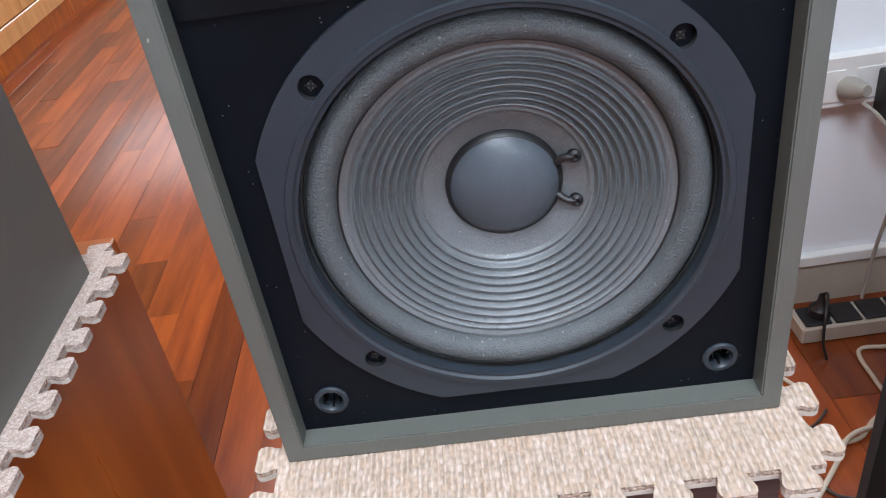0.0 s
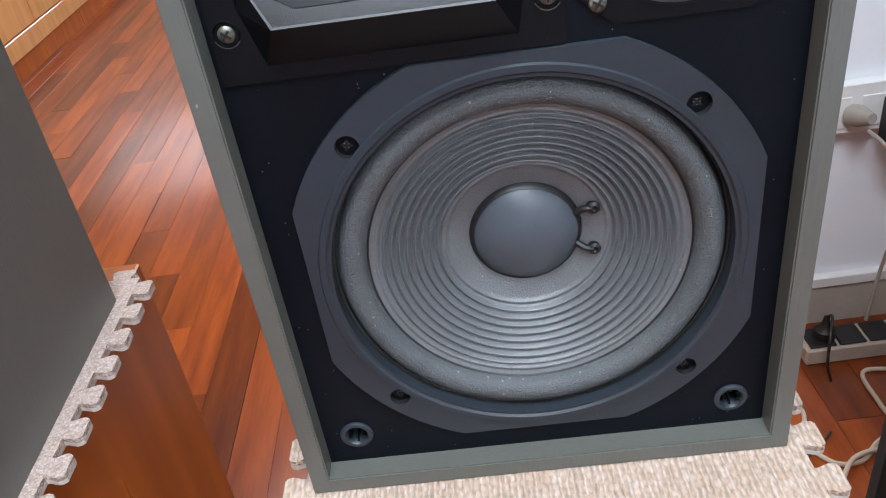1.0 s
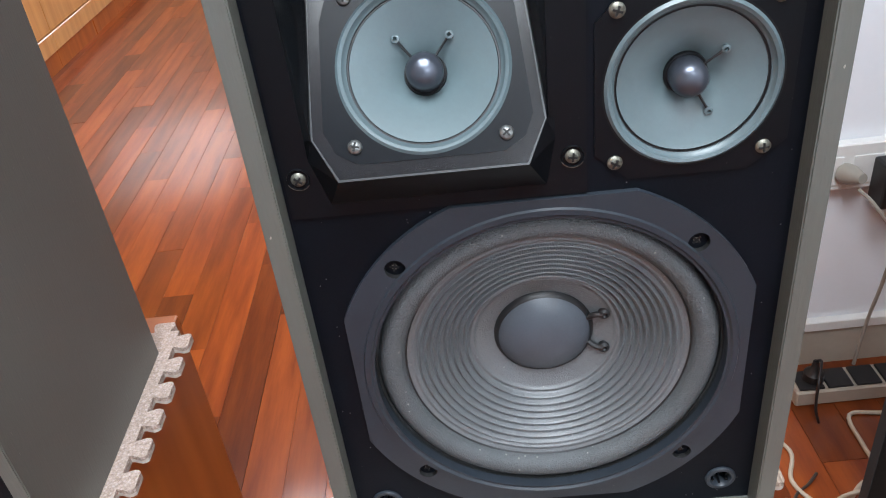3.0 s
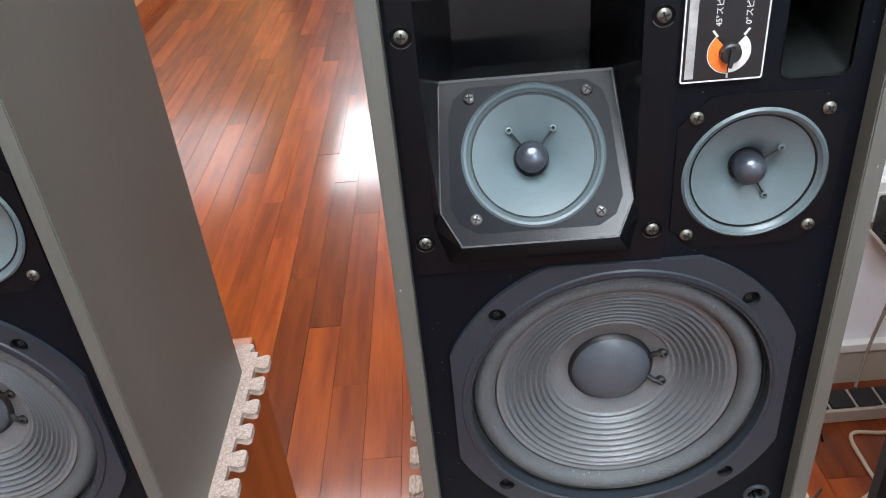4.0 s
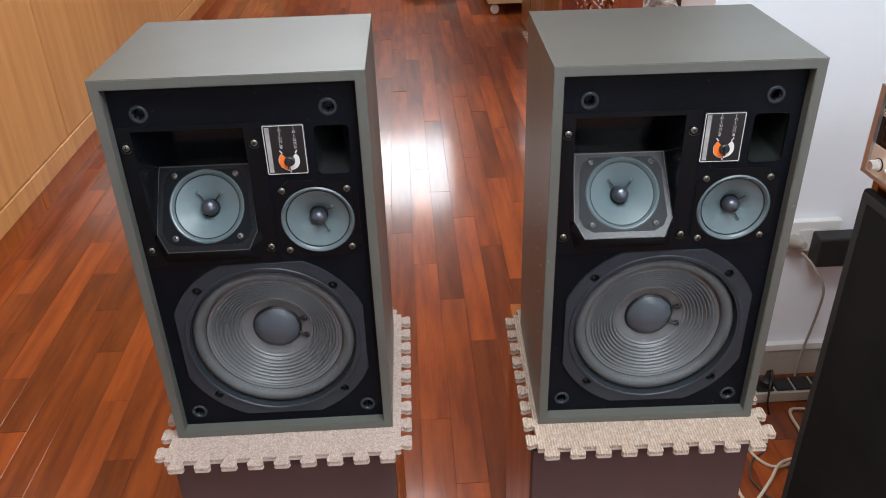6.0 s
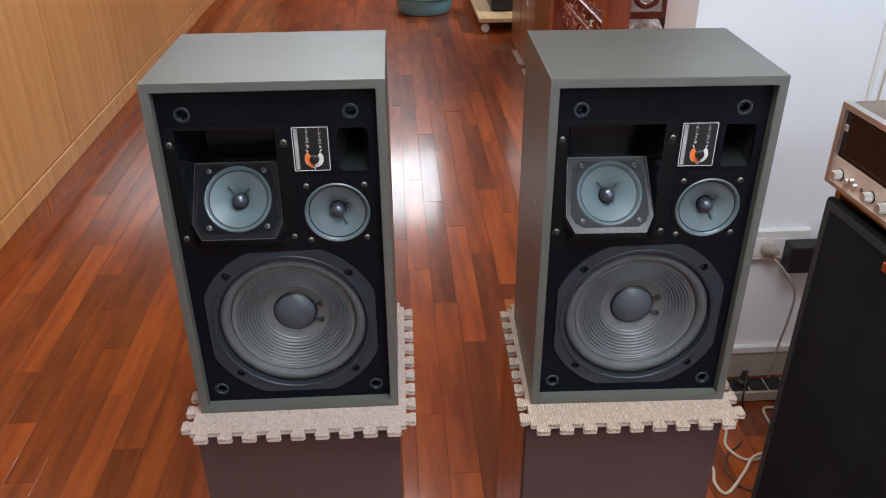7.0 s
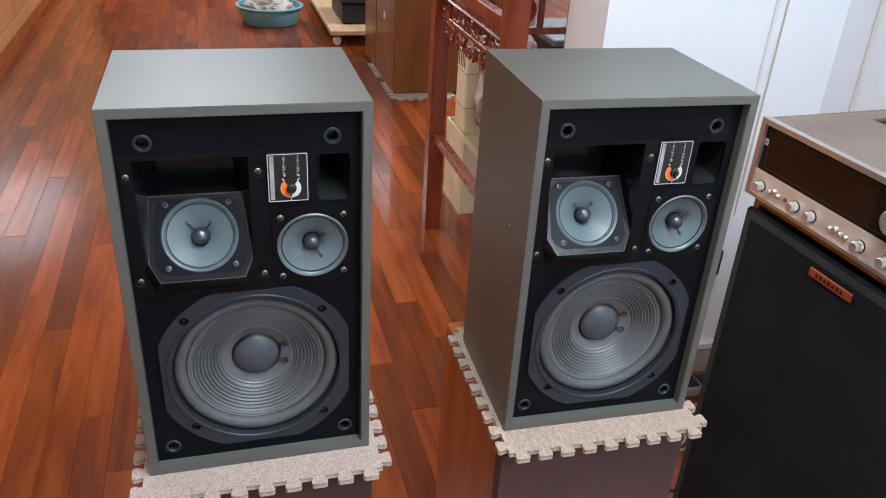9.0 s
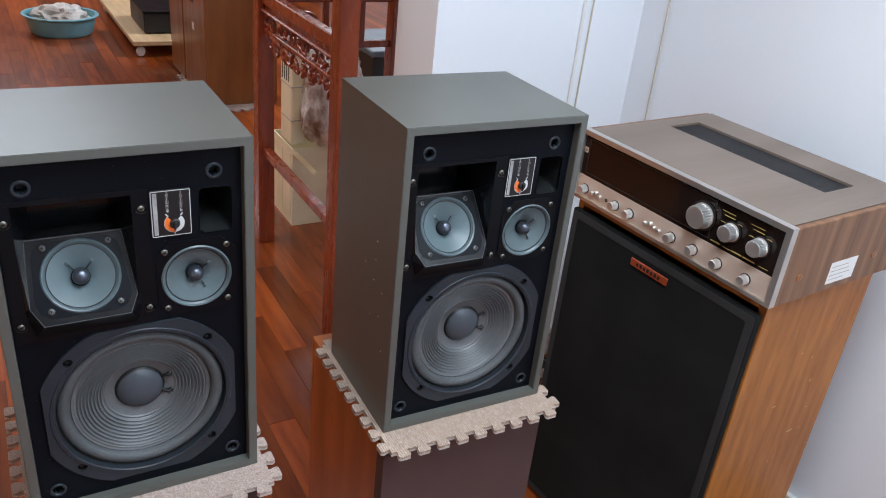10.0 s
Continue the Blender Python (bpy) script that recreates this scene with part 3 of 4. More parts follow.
    for k, (x, z) in enumerate(((-0.157, 0.532), (-0.156, 0.366), (0.0205, 0.532), (0.022, 0.364))):
        part("screw_recess", lathe([(0.0078, BF - 0.0024), (0.0074, BF - 0.0036), (0.0066, BF - 0.0024)], 20, centre=(x, z)), SATIN, module)
        # angles of the pale crescent along the recess's lower edge
        worn = [radians(205 + 12 * q) for q in range(11)]
        part("worn_crescent", prism([(x + 0.0082 * math.cos(q), z + 0.0082 * math.sin(q)) for q in worn] + [(x + 0.0074 * math.cos(q), z + 0.0074 * math.sin(q) + 0.0002) for q in worn[::-1]], BF - 0.0030, BF - 0.0021), BRASS, module, "pale crescent along the lower edge of the screw recess")
        screw(module, x, BF - 0.002, z, 0.0050, BRASS, 10 + 29 * k)
    # straight tweeter on its octagonal plate
    o = [(0.058, 0.343), (0.134, 0.343), (0.158, 0.362), (0.158, 0.448), (0.134, 0.470), (0.058, 0.470), (0.036, 0.448), (0.036, 0.362)]
    plate = part("tweeter_plate", pierced(o, [circle(0.096, 0.405, 0.0520, 48)], BF - 0.0016, BF + 0.001), SATIN, sp)
    driver(sp, pose(0.096, BF - 0.001, 0.405), 0.0538, (38, -60), "straight_tweeter")
    for k, (x, z) in enumerate(((0.049, 0.455), (0.143, 0.455), (0.143, 0.358), (0.049, 0.356))):
        screw(plate, x, BF - 0.0016, z, 0.0050, BRASS, 20 + 33 * k)
    # bass port
    inner = rounded(0.115, 0.141, 0.500, 0.545, 0.006)
    pm = bmesh.new()
    rows = [[pm.verts.new((x, y, z)) for x, z in loop] for loop, y in ((port, BF - 0.001), (port, BF + 0.004), (inner, BF + 0.050), (inner, BF + 0.16))]
    for a, b in zip(rows, rows[1:]):
        for k in range(len(a)):
            pm.faces.new((a[k], a[(k + 1) % len(a)], b[(k + 1) % len(a)], b[k]))
    part("bass_port", pm, PORT, sp, "flared rectangular bass port", True)
    # selector plate with its knob and writing
    lx, lz = 0.0625, 0.5195
    lab = part("selector_plate", prism(rounded(lx - 0.029, lx + 0.029, lz - 0.0375, lz + 0.0375, 0.002), BF - 0.0030, BF), LABEL, sp, "black selector plate with a silver border")
    part("border", pierced(rounded(lx - 0.0285, lx + 0.0285, lz - 0.037, lz + 0.037, 0.0018), [rounded(lx - 0.0275, lx + 0.0275, lz - 0.036, lz + 0.036, 0.0014)], BF - 0.0033, BF - 0.0029), PRINT, lab)
    part("strip", box(lx - 0.0255, lx - 0.0195, BF - 0.0034, BF - 0.0029, lz - 0.034, lz + 0.034), STRIP, lab, "silver strip")
    kx, kz = lx + 0.004, lz - 0.0165
    def arc(a0, a1, r0, r1):
        bm = bmesh.new()
        n = 24
        v = [[bm.verts.new((kx + r * math.sin(radians(a0 + (a1 - a0) * k / n)), BF - 0.0034, kz + r * math.cos(radians(a0 + (a1 - a0) * k / n)))) for k in range(n + 1)] for r in (r0, r1)]
        for k in range(n):
            bm.faces.new((v[0][k], v[0][k + 1], v[1][k + 1], v[1][k]))
        return bm
    part("ring_orange", arc(182, 318, 0.0070, 0.0145), ORANGE, lab, "orange dial arc")
    part("ring_silver", arc(42, 178, 0.0080, 0.0147), PRINT, lab, "silver dial arc")
    part("ring_edge", arc(182, 318, 0.0147, 0.0153), PRINT, lab)
    part("mark", box(kx - 0.0006, kx + 0.0006, BF - 0.0034, BF - 0.0029, kz - 0.0185, kz - 0.0150), PRINT, lab)
    for s in (-1, 1):
        part("mark", moved(box(-0.0007, 0.0007, BF - 0.0034, BF - 0.0029, 0.0145, 0.0200), pose(kx, 0, kz, 0, 38 * s, 0)), PRINT, lab)
    knob = part("selector_knob", lathe([(0.0072, BF - 0.003), (0.0072, BF - 0.008), (0.0060, BF - 0.0092), (0, BF - 0.0092)], 24, centre=(kx, kz)), BLACKP, lab, "black selector knob", True)
    part("pointer", moved(prism([(-0.0022, 0.004), (0.0022, 0.004), (0.0010, -0.0085), (-0.0010, -0.0085)], BF - 0.0125, BF - 0.009), pose(kx, 0, kz, 0, 8, 0)), BLACKP, knob)
    for dx, text in ((-0.0085, "45°スピーカー"), (0.0125, "0°スピーカー")):
        lettering(text, 0.0056, pose(kx + dx * 0.95 - 0.0008, BF - 0.0032, kz + 0.0185, 90, 0, 0) @ pose(0, 0, 0, 0, 0, 90), PRINT, lab)
    for ob in sp.children:
        if ob.name.split(".")[0] not in ("top_panel", "bottom_panel", "side_panel", "back_panel"):
            ob.location.z -= 0.003
    return sp


RIGHT = pose(0, 0, 0.71)
LEFT = pose(-0.6184, -0.003, 0.7145, 0, 0, 1.4)
right_speaker = loudspeaker(RIGHT)
left_speaker = copy_thing(right_speaker, LEFT)

# chips in the vinyl, on the flank that the passage shows
for y, z, w, hh in ((0.085, 0.385, 0.0035, 0.006), (0.088, 0.345, 0.003, 0.003), (0.092, 0.300, 0.0025, 0.003), (0.052, 0.292, 0.003, 0.004), (0.135, 0.318, 0.002, 0.003), (0.062, 0.236, 0.003, 0.003), (0.10, 0.22, 0.002, 0.002), (0.04, 0.17, 0.002, 0.004)):
    w, hh = 1.4 * w, 1.4 * hh
    part("chip", prism([(-w * 0.5, 0), (-w * 0.1, -hh * 0.3), (w * 0.5, -hh * 0.1), (w * 0.2, hh * 0.35)], -0.0003, 0.0002), PAPER, right_speaker, "pale chip in the vinyl", at=pose(-SW / 2, y, z, 0, 0, -90))
for x, z in ((0.178, 0.41), (-0.179, 0.33)):
    part("chip", prism([(-0.0007, 0), (0, -0.0013), (0.0008, 0.0003), (0.0002, 0.0015)], -0.0003, 0.0002), GREYP, right_speaker, "pale chip in the vinyl", at=pose(x, 0, z))

# ---- interlocking carpet tiles under them ----
def jigsaw(half, pitch, tooth, n, flip=0):
    """Outline of a square tile with rounded interlocking teeth on all sides."""
    pts = []
    for q in range(4):
        c, s = (1, 0, -1, 0)[q], (0, 1, 0, -1)[q]
        for k in range(n):
            a = -half + (k + 0.0) * pitch
            b = a + pitch
            m0, m1 = a + 0.27 * pitch, a + 0.73 * pitch
            mid, w = (m0 + m1) / 2, 0.292 * pitch
            seg = [(a, 0), (mid - 0.80 * w, 0), (mid - 0.82 * w, 0.18 * tooth), (mid - 0.96 * w, 0.42 * tooth), (mid - 1.06 * w, 0.66 * tooth), (mid - 1.00 * w, 0.86 * tooth), (mid - 0.80 * w, tooth),
                   (mid + 0.80 * w, tooth), (mid + 1.00 * w, 0.86 * tooth), (mid + 1.06 * w, 0.66 * tooth), (mid + 0.96 * w, 0.42 * tooth), (mid + 0.82 * w, 0.18 * tooth), (mid + 0.80 * w, 0)]
            for u, v in seg:
                x, z = u, -(half + v)
                pts.append((x * c - z * s, x * s + z * c))
    return pts


def carpet_tile(m, top, label, n=9, half=0.192, tooth=0.019):
    tile = thing("carpet_tile", m, label, "carpet tile", "interlocking carpet tiles")
    out = jigsaw(half, 2 * half / n, tooth, n)
    part("foam", prism(out, 0, 0.0042), FOAM, tile, "pale foam backing", at=pose(0, 0, 0.0, 90, 0, 0))
    bm = prism(out, 0.0043, 0.0096)
    part("carpet_face", bm, top, tile, "beige carpet pile", at=pose(0, 0, 0, 90, 0, 0))
    return tile


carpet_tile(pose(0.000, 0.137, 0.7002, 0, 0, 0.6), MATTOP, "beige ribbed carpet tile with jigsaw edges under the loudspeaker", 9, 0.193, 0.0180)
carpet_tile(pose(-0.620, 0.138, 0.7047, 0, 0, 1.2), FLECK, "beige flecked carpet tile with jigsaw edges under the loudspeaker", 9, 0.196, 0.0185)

# ---- the large loudspeakers that serve as stands ----
def stand(m, top):
    st = thing("stand_loudspeaker", m, "large red-veneered loudspeaker with a maroon grille, used as a stand", "loudspeaker", "stand loudspeakers")
    body = part("body", box(-0.185, 0.185, 0.0, 0.385, 0.02, top, 0.002), REDSIDE, st, "glossy red-brown veneer")
    grille = prism(rounded(-0.186, 0.186, 0.05, top - 0.004, 0.016, 6), -0.032, -0.0005)
    edges = [e for e in grille.edges if abs(e.verts[0].co.y + 0.032) < 1e-5 and abs(e.verts[1].co.y + 0.032) < 1e-5]
    bmesh.ops.bevel(grille, geom=edges, offset=0.011, segments=4, affect="EDGES")
    part("grille", grille, MAROON, st, "maroon cloth grille with rounded corners", True)
    part("plinth", box(-0.175, 0.175, 0.012, 0.37, 0.0, 0.02), BLACKP, st)
    return st


stand(pose(-0.009, 0.0, 0, 0, 0, 0.5), 0.7002)
stand(pose(-0.621, -0.004, 0, 0, 0, 1.6), 0.7047)

# ---- the wide loudspeaker by the wall, with the receiver on it ----
# local frame: x along the front, y to the back
KM = Matrix(((0.0879, 0.9961, 0, 0.524), (-0.9961, 0.0879, 0, 0.387), (0, 0, 1, 0), (0, 0, 0, 1)))
KW, KD, KH = 0.590, 0.385, 0.978
big = thing("wide_loudspeaker", KM, "wide scuffed oak-veneered floor loudspeaker with a black cloth grille", "loudspeaker")
t = 0.019
for name, a in (("side_panel", (0, t, 0, KD, 0, KH)), ("side_panel", (KW - t, KW, 0, KD, 0, KH)), ("top_panel", (t, KW - t, 0.0, KD, KH - t, KH)), ("bottom_panel", (t, KW - t, 0.0, KD, 0, t)), ("back_panel", (t, KW - t, KD - t, KD - 0.002, t, KH - t))):
    part(name, box(*a, 0.001), OAK, big)
gr = part("grille", box(0.002, KW - 0.002, -0.020, -0.0005, 0.012, KH - 0.026, 0.008, 2), CLOTH, big, "black cloth grille")
part("grille_edge", pierced(rounded(0.008, KW - 0.008, 0.018, KH - 0.032, 0.006), [rounded(0.026, KW - 0.026, 0.036, KH - 0.050, 0.006)], -0.0212, -0.019), GREYTRIM, gr, "grey worn cloth edge")
tag = part("name_tag", box(0.231, 0.348, -0.0245, -0.0202, 0.897, 0.916, 0.001), TAG, big, "copper-red name tag")
for k in range(7):
    part("tag_mark", box(0.250 + 0.0115 * k, 0.257 + 0.0115 * k, -0.0250, -0.0244, 0.902, 0.910 + 0.002 * (k % 2)), DARK, tag)

for y, z, w, hh in ((0.20, 0.80, 0.006, 0.002), (0.25, 0.775, 0.004, 0.003), (0.16, 0.66, 0.008, 0.003), (0.28, 0.70, 0.003, 0.006), (0.31, 0.61, 0.005, 0.002), (0.27, 0.55, 0.014, 0.004), (0.31, 0.545, 0.005, 0.002), (0.22, 0.47, 0.004, 0.003)):
    part("scuff", prism([(-w, 0), (-w * 0.3, -hh), (w, -hh * 0.2), (w * 0.5, hh * 0.7)], -0.0003, 0.0002), PLY, big, "pale scuff in the veneer", at=pose(KW, y, z, 0, 0, 90))
for y, z, w in ((0.11, 0.72, 0.011), (0.13, 0.86, 0.012), (0.30, 0.86, 0.013), (0.20, 0.56, 0.010)):
    part("knot", prism([(w * 0.25 * math.cos(a) + 0.004 * math.sin(2 * a), w * math.sin(a) * 1.6) for a in [k * math.pi / 6 for k in range(12)]], -0.0003, 0.0002), BROWNBOX, big, "dark knot in the veneer", at=pose(KW, y, z, 0, 14, 90))

RM = KM @ pose(-0.006, -0.018, KH)
RW, RD, RH = 0.614, 0.448, 0.186
rec = thing("receiver", RM, "vintage silver-faced stereo receiver in a walnut case, on the wide loudspeaker", "receiver")
for x in (0.05, RW - 0.05):
    for y in (0.05, RD - 0.05):
        part("foot", lathe([(0, -0.008), (0.014, -0.008), (0.016, 0.0), (0, 0.0)], 20), BLACKP, rec, smooth=True, at=pose(x, y, 0.0, -90, 0, 0) @ pose(0, 0, 0))
z0 = 0.008
part("side_panel", box(0, 0.014, 0.006, RD, z0, RH - 0.002, 0.0015), WALNUT, rec, "walnut side")
side = part("side_panel", box(RW - 0.014, RW, 0.006, RD, z0, RH - 0.002, 0.0015), WALNUT, rec, "walnut side")
vent = rounded(0.06, RW - 0.10, 0.235, 0.345, 0.004)
part("top_panel", moved(pierced([(0.0142, 0.006), (RW - 0.0142, 0.006), (RW - 0.0142, RD), (0.0142, RD)], [vent], -0.012, 0.0), Matrix(((1, 0, 0, 0), (0, 0, 1, 0), (0, -1, 0, RH - 0.012), (0, 0, 0, 1)))), TOPVINYL, rec, "taupe wood-grain top")
grid = part("vent_grid", box(0.055, RW - 0.095, 0.23, 0.35, RH - 0.010, RH - 0.006), VENT, rec, "dark vent grid")
part("bottom_panel", box(0.0142, RW - 0.0142, 0.006, RD, z0, z0 + 0.006), BLACKP, rec)
part("back_panel", box(0.0142, RW - 0.0142, RD - 0.006, RD - 0.001, z0 + 0.006, RH - 0.014), BLACKP, rec)
fr = part("front_frame", pierced([(0, z0), (RW, z0), (RW, RH), (0, RH)], [[(0.014, z0 + 0.008), (RW - 0.014, z0 + 0.008), (RW - 0.014, RH - 0.012), (0.014, RH - 0.012)]], -0.012, 0.006), SILVER, rec, "silver edge frame")
dial = part("dial_glass", box(0.014, RW - 0.014, -0.004, 0.004, 0.0705, RH - 0.012), DIAL, rec, "dark dial glass")
part("dial_border", pierced(rounded(0.03, 0.428, 0.078, RH - 0.02, 0.003), [rounded(0.0325, 0.4255, 0.0805, RH - 0.0225, 0.002)], -0.0048, -0.003), BLACKP, dial)
low = part("control_panel", box(0.014, RW - 0.014, -0.006, 0.004, z0 + 0.008, 0.0700), CHAMPAGNE, rec, "champagne brushed control strip")


def knob(x, z, r, depth, parent, y0=-0.006):
    turned = lathe([(r * 1.08, y0), (r * 1.08, y0 - 0.003), (r, y0 - 0.004), (r * 0.97, y0 - depth), (r * 0.86, y0 - depth - 0.0012), (0, y0 - depth - 0.0006)], 56, centre=(x, z))
    for v in turned.verts:      # ribs round the grip
        dx, dz = v.co.x - x, v.co.z - z
        rad = math.hypot(dx, dz)
        if 0.95 * r < rad < 1.02 * r and round(math.atan2(dz, dx) / (2 * math.pi) * 56) % 2:
            v.co.x, v.co.z = x + dx * 0.90, z + dz * 0.90
    k = part("knob", turned, KNOB, parent, "ribbed aluminium knob")
    part("skirt", lathe([(r * 1.25, y0 + 0.0005), (r * 1.25, y0 - 0.0014), (r * 1.1, y0 - 0.002)], 36, centre=(x, z)), BLACKP, k, smooth=True)
    return k


knob(0.402, 0.122, 0.0265, 0.026, rec)
knob(0.480, 0.118, 0.0185, 0.024, rec)
knob(0.553, 0.118, 0.0185, 0.024, rec)
for x in (0.042, 0.152, 0.202, 0.335, 0.400, 0.468, 0.542):
    knob(x, 0.038, 0.0105, 0.018, low)
for x in (0.072, 0.085, 0.099, 0.255, 0.271, 0.284, 0.299):
    part("push_button", lathe([(0.0048, -0.006), (0.0048, -0.013), (0.004, -0.0142), (0, -0.0142)], 16, centre=(x, 0.038 + (0.006 if x in (0.085, 0.271) else 0))), KNOB, low, smooth=True)
part("jack", lathe([(0.0042, -0.0062), (0.0042, -0.0075), (0.0028, -0.0075), (0.0028, 0.0)], 16, centre=(0.120, 0.038)), BLACKP, low, smooth=True)
for x in (0.480, 0.553):
    for dx, dz, w in ((-0.024, 0.012, 0.016), (-0.014, 0.028, 0.028), (0.014, 0.022, 0.012), (-0.018, 0.036, 0.034)):
        part("gold_mark", box(x + dx - w / 2, x + dx + w / 2, -0.0046, -0.0038, 0.118 + dz - 0.0007, 0.118 + dz + 0.0007), GOLD, dial)
for x, w in ((0.447, 0.026), (0.478, 0.02), (0.503, 0.026), (0.535, 0.03), (0.572, 0.022)):
    part("gold_mark", box(x - w / 2, x + w / 2, -0.0046, -0.0038, 0.0778, 0.0790 + 0.0016 * (w > 0.025)), GOLD, dial)
badge = part("badge", prism(rounded(0.016, 0.027, 0.128, 0.142, 0.001), -0.0055, -0.0035), CHAMPAGNE, dial, "small champagne badge")
part("badge_mark", lathe([(0.0035, -0.0058), (0.002, -0.0058)], 20, centre=(0.0215, 0.135)), DARK, badge)
label = part("paper_label", box(RW + 0.0002, RW + 0.0008, 0.170, 0.266, 0.024, 0.076), PAPER, side, "white paper rating label")
for k in range(4):
    part("printed_line", box(RW + 0.0008, RW + 0.001, 0.176, 0.230 + 0.006 * (k * 7 % 4), 0.033 + 0.010 * k, 0.0345 + 0.010 * k), GREYP, label)
for y in (0.062, 0.33):
    part("case_screw", lathe([(0.009, 0.001), (0.0085, -0.0018), (0.004, -0.003), (0, -0.0026)], 20), BROWNBOX, side, smooth=True, at=pose(RW, y, 0.065, 0, 0, 90))

# ---- sockets, plugs and cables at the wall ----
trunk = thing("socket_panel", ROOM, "white surface-mounted socket panel on the wall", "wall socket", kind="structure")
part("panel", box(0.60, 0.835, 0.915, 0.9395, 0.465, 0.565, 0.003), WHITEP, trunk)
for x in (0.665, 0.745):
    part("socket", box(x - 0.03, x + 0.03, 0.9125, 0.915, 0.478, 0.54, 0.001), WHITEP, trunk)
plug = thing("power_plug", ROOM @ pose(0.70, 0.9125, 0.505), "grey-beige mains plug with its cable, in the wall socket", "plug")
part("body", moved(lathe([(0.0, -0.05), (0.010, -0.05), (0.013, -0.04), (0.020, -0.02), (0.021, 0.0), (0, 0)], 20), pose(0, 0, 0, -12, 0, 14)), GREYP, plug, smooth=True)
part("cable", tube([(0.008, -0.048, -0.012), (0.025, -0.085, -0.03), (0.065, -0.10, -0.10), (0.083, -0.07, -0.22), (0.086, -0.045, -0.34), (0.075, -0.05, -0.46)], 0.0038), GREYP, plug, smooth=True)
adapter = thing("power_adapter", ROOM @ pose(0.815, 0.915, 0.49), "black power adapter plugged into the wall socket", "power adapter")
part("body", box(-0.062, 0.062, -0.058, -0.001, -0.046, 0.046, 0.006, 2), BLACKP, adapter)
part("pin_mark", box(0.03, 0.042, -0.0588, -0.058, -0.012, -0.004), GREYP, adapter)
strip = thing("power_strip", ROOM @ pose(0.645, 0.83, 0), "beige power strip with black sockets on the floor", "power strip")
part("case", box(-0.02, 0.36, -0.035, 0.035, 0, 0.04, 0.004), BEIGE, strip)
for k in range(6):
    part("socket", box(-0.012 + 0.061 * k, 0.042 + 0.061 * k, -0.030, 0.028, 0.040, 0.046, 0.002), BLACKP, strip)
bplug = thing("black_plug", ROOM @ pose(0.672, 0.83, 0.046), "black plug standing in the power strip", "plug")
part("body", moved(lathe([(0, -0.05), (0.006, -0.05), (0.009, -0.03), (0.021, -0.018), (0.022, 0.0), (0, 0)], 16), pose(0, 0, 0, -90, 0, 0)), BLACKP, bplug, smooth=True)
part("cable", tube([(0, 0, 0.05), (0.0, -0.02, 0.066), (-0.02, -0.06, 0.05), (-0.03, -0.085, 0.0), (-0.02, -0.09, -0.04)], 0.003), BLACKP, bplug, smooth=True)
for pts, mat, lab in (
        ([(0.93, 0.79, 0.005), (0.78, 0.775, 0.005), (0.700, 0.775, 0.005), (0.692, 0.69, 0.005), (0.690, 0.63, 0.005), (0.640, 0.590, 0.005), (0.60, 0.555, 0.005), (0.55, 0.558, 0.005), (0.521, 0.615, 0.005), (0.545, 0.69, 0.005), (0.50, 0.76, 0.005)], CABLE, "beige cable looped on the floor"),
        ([(0.66, 0.575, 0.014), (0.585, 0.556, 0.014), (0.535, 0.50, 0.005), (0.46, 0.425, 0.005), (0.438, 0.465, 0.005), (0.45, 0.53, 0.005), (0.40, 0.60, 0.005)], CABLE, "beige cable curling on the floor"),
        ([(0.575, 0.63, 0.004), (0.55, 0.605, 0.004), (0.515, 0.578, 0.004), (0.488, 0.522, 0.004), (0.495, 0.48, 0.004), (0.52, 0.44, 0.004), (0.60, 0.42, 0.004)], DARKCABLE, "thin dark cable on the floor")):
    tagged(part("floor_cable", tube(pts, 0.0045 if mat is CABLE else 0.003), mat, smooth=True), lab, "cable", "floor cables")
tagged(part("wall_cable", tube([(0.955, 0.936, 2.82), (0.95, 0.935, 1.9), (0.945, 0.936, 1.35), (0.94, 0.935, 0.62)], 0.003), CABLE, smooth=True, at=ROOM), "tan cable hanging down the white wall", "cable", "wall cables")
tagged(part("wall_cable", tube([(1.154, 0.84, 2.82), (1.1535, 0.83, 1.9), (1.154, 0.82, 1.3), (1.1535, 0.81, 0.6)], 0.003), CABLE, smooth=True, at=ROOM), "tan cable hanging down the white wall", "cable", "wall cables")
tagged(part("conduit", box(0.905, 0.917, 0.932, 0.9399, 0.6, 2.83, 0.002), WHITEP, at=ROOM), "slim white conduit up the wall", "conduit", kind="structure")

# ---- carved rosewood stand behind the pier ----
F = ROOM @ pose(0.245, 1.345, 0)
stand_f = thing("carved_display_stand", F, "glossy rosewood display stand with carved aprons", "display stand")
FL, FW, FT = 0.86, 0.62, 1.75     # length along y, width along x, height
for x in (0, FW):
    for y in (0, FL):
        part("post", box(x, x + 0.072, y - 0.03, y + 0.042, 0, FT, 0.005, 2), ROSEWOOD, stand_f)
for z, hgt in ((0.44, 0.036), (1.10, 0.05), (1.30, 0.04), (FT - 0.06, 0.06)):
    part("side_rail", box(0.018, 0.056, 0.042, FL - 0.03, z, z + hgt, 0.004), ROSEWOOD, stand_f)
    part("side_rail", box(FW + 0.018, FW + 0.056, 0.042, FL - 0.03, z, z + hgt, 0.004), ROSEWOOD, stand_f)
    if z != 0.44:
        part("end_rail", box(0.072, FW, FL - 0.012, FL + 0.026, z, z + hgt, 0.004), ROSEWOOD, stand_f)
part("side_panel", box(0.030, 0.044, 0.042, FL - 0.03, 1.06, 1.10), ROSEWOOD, stand_f)
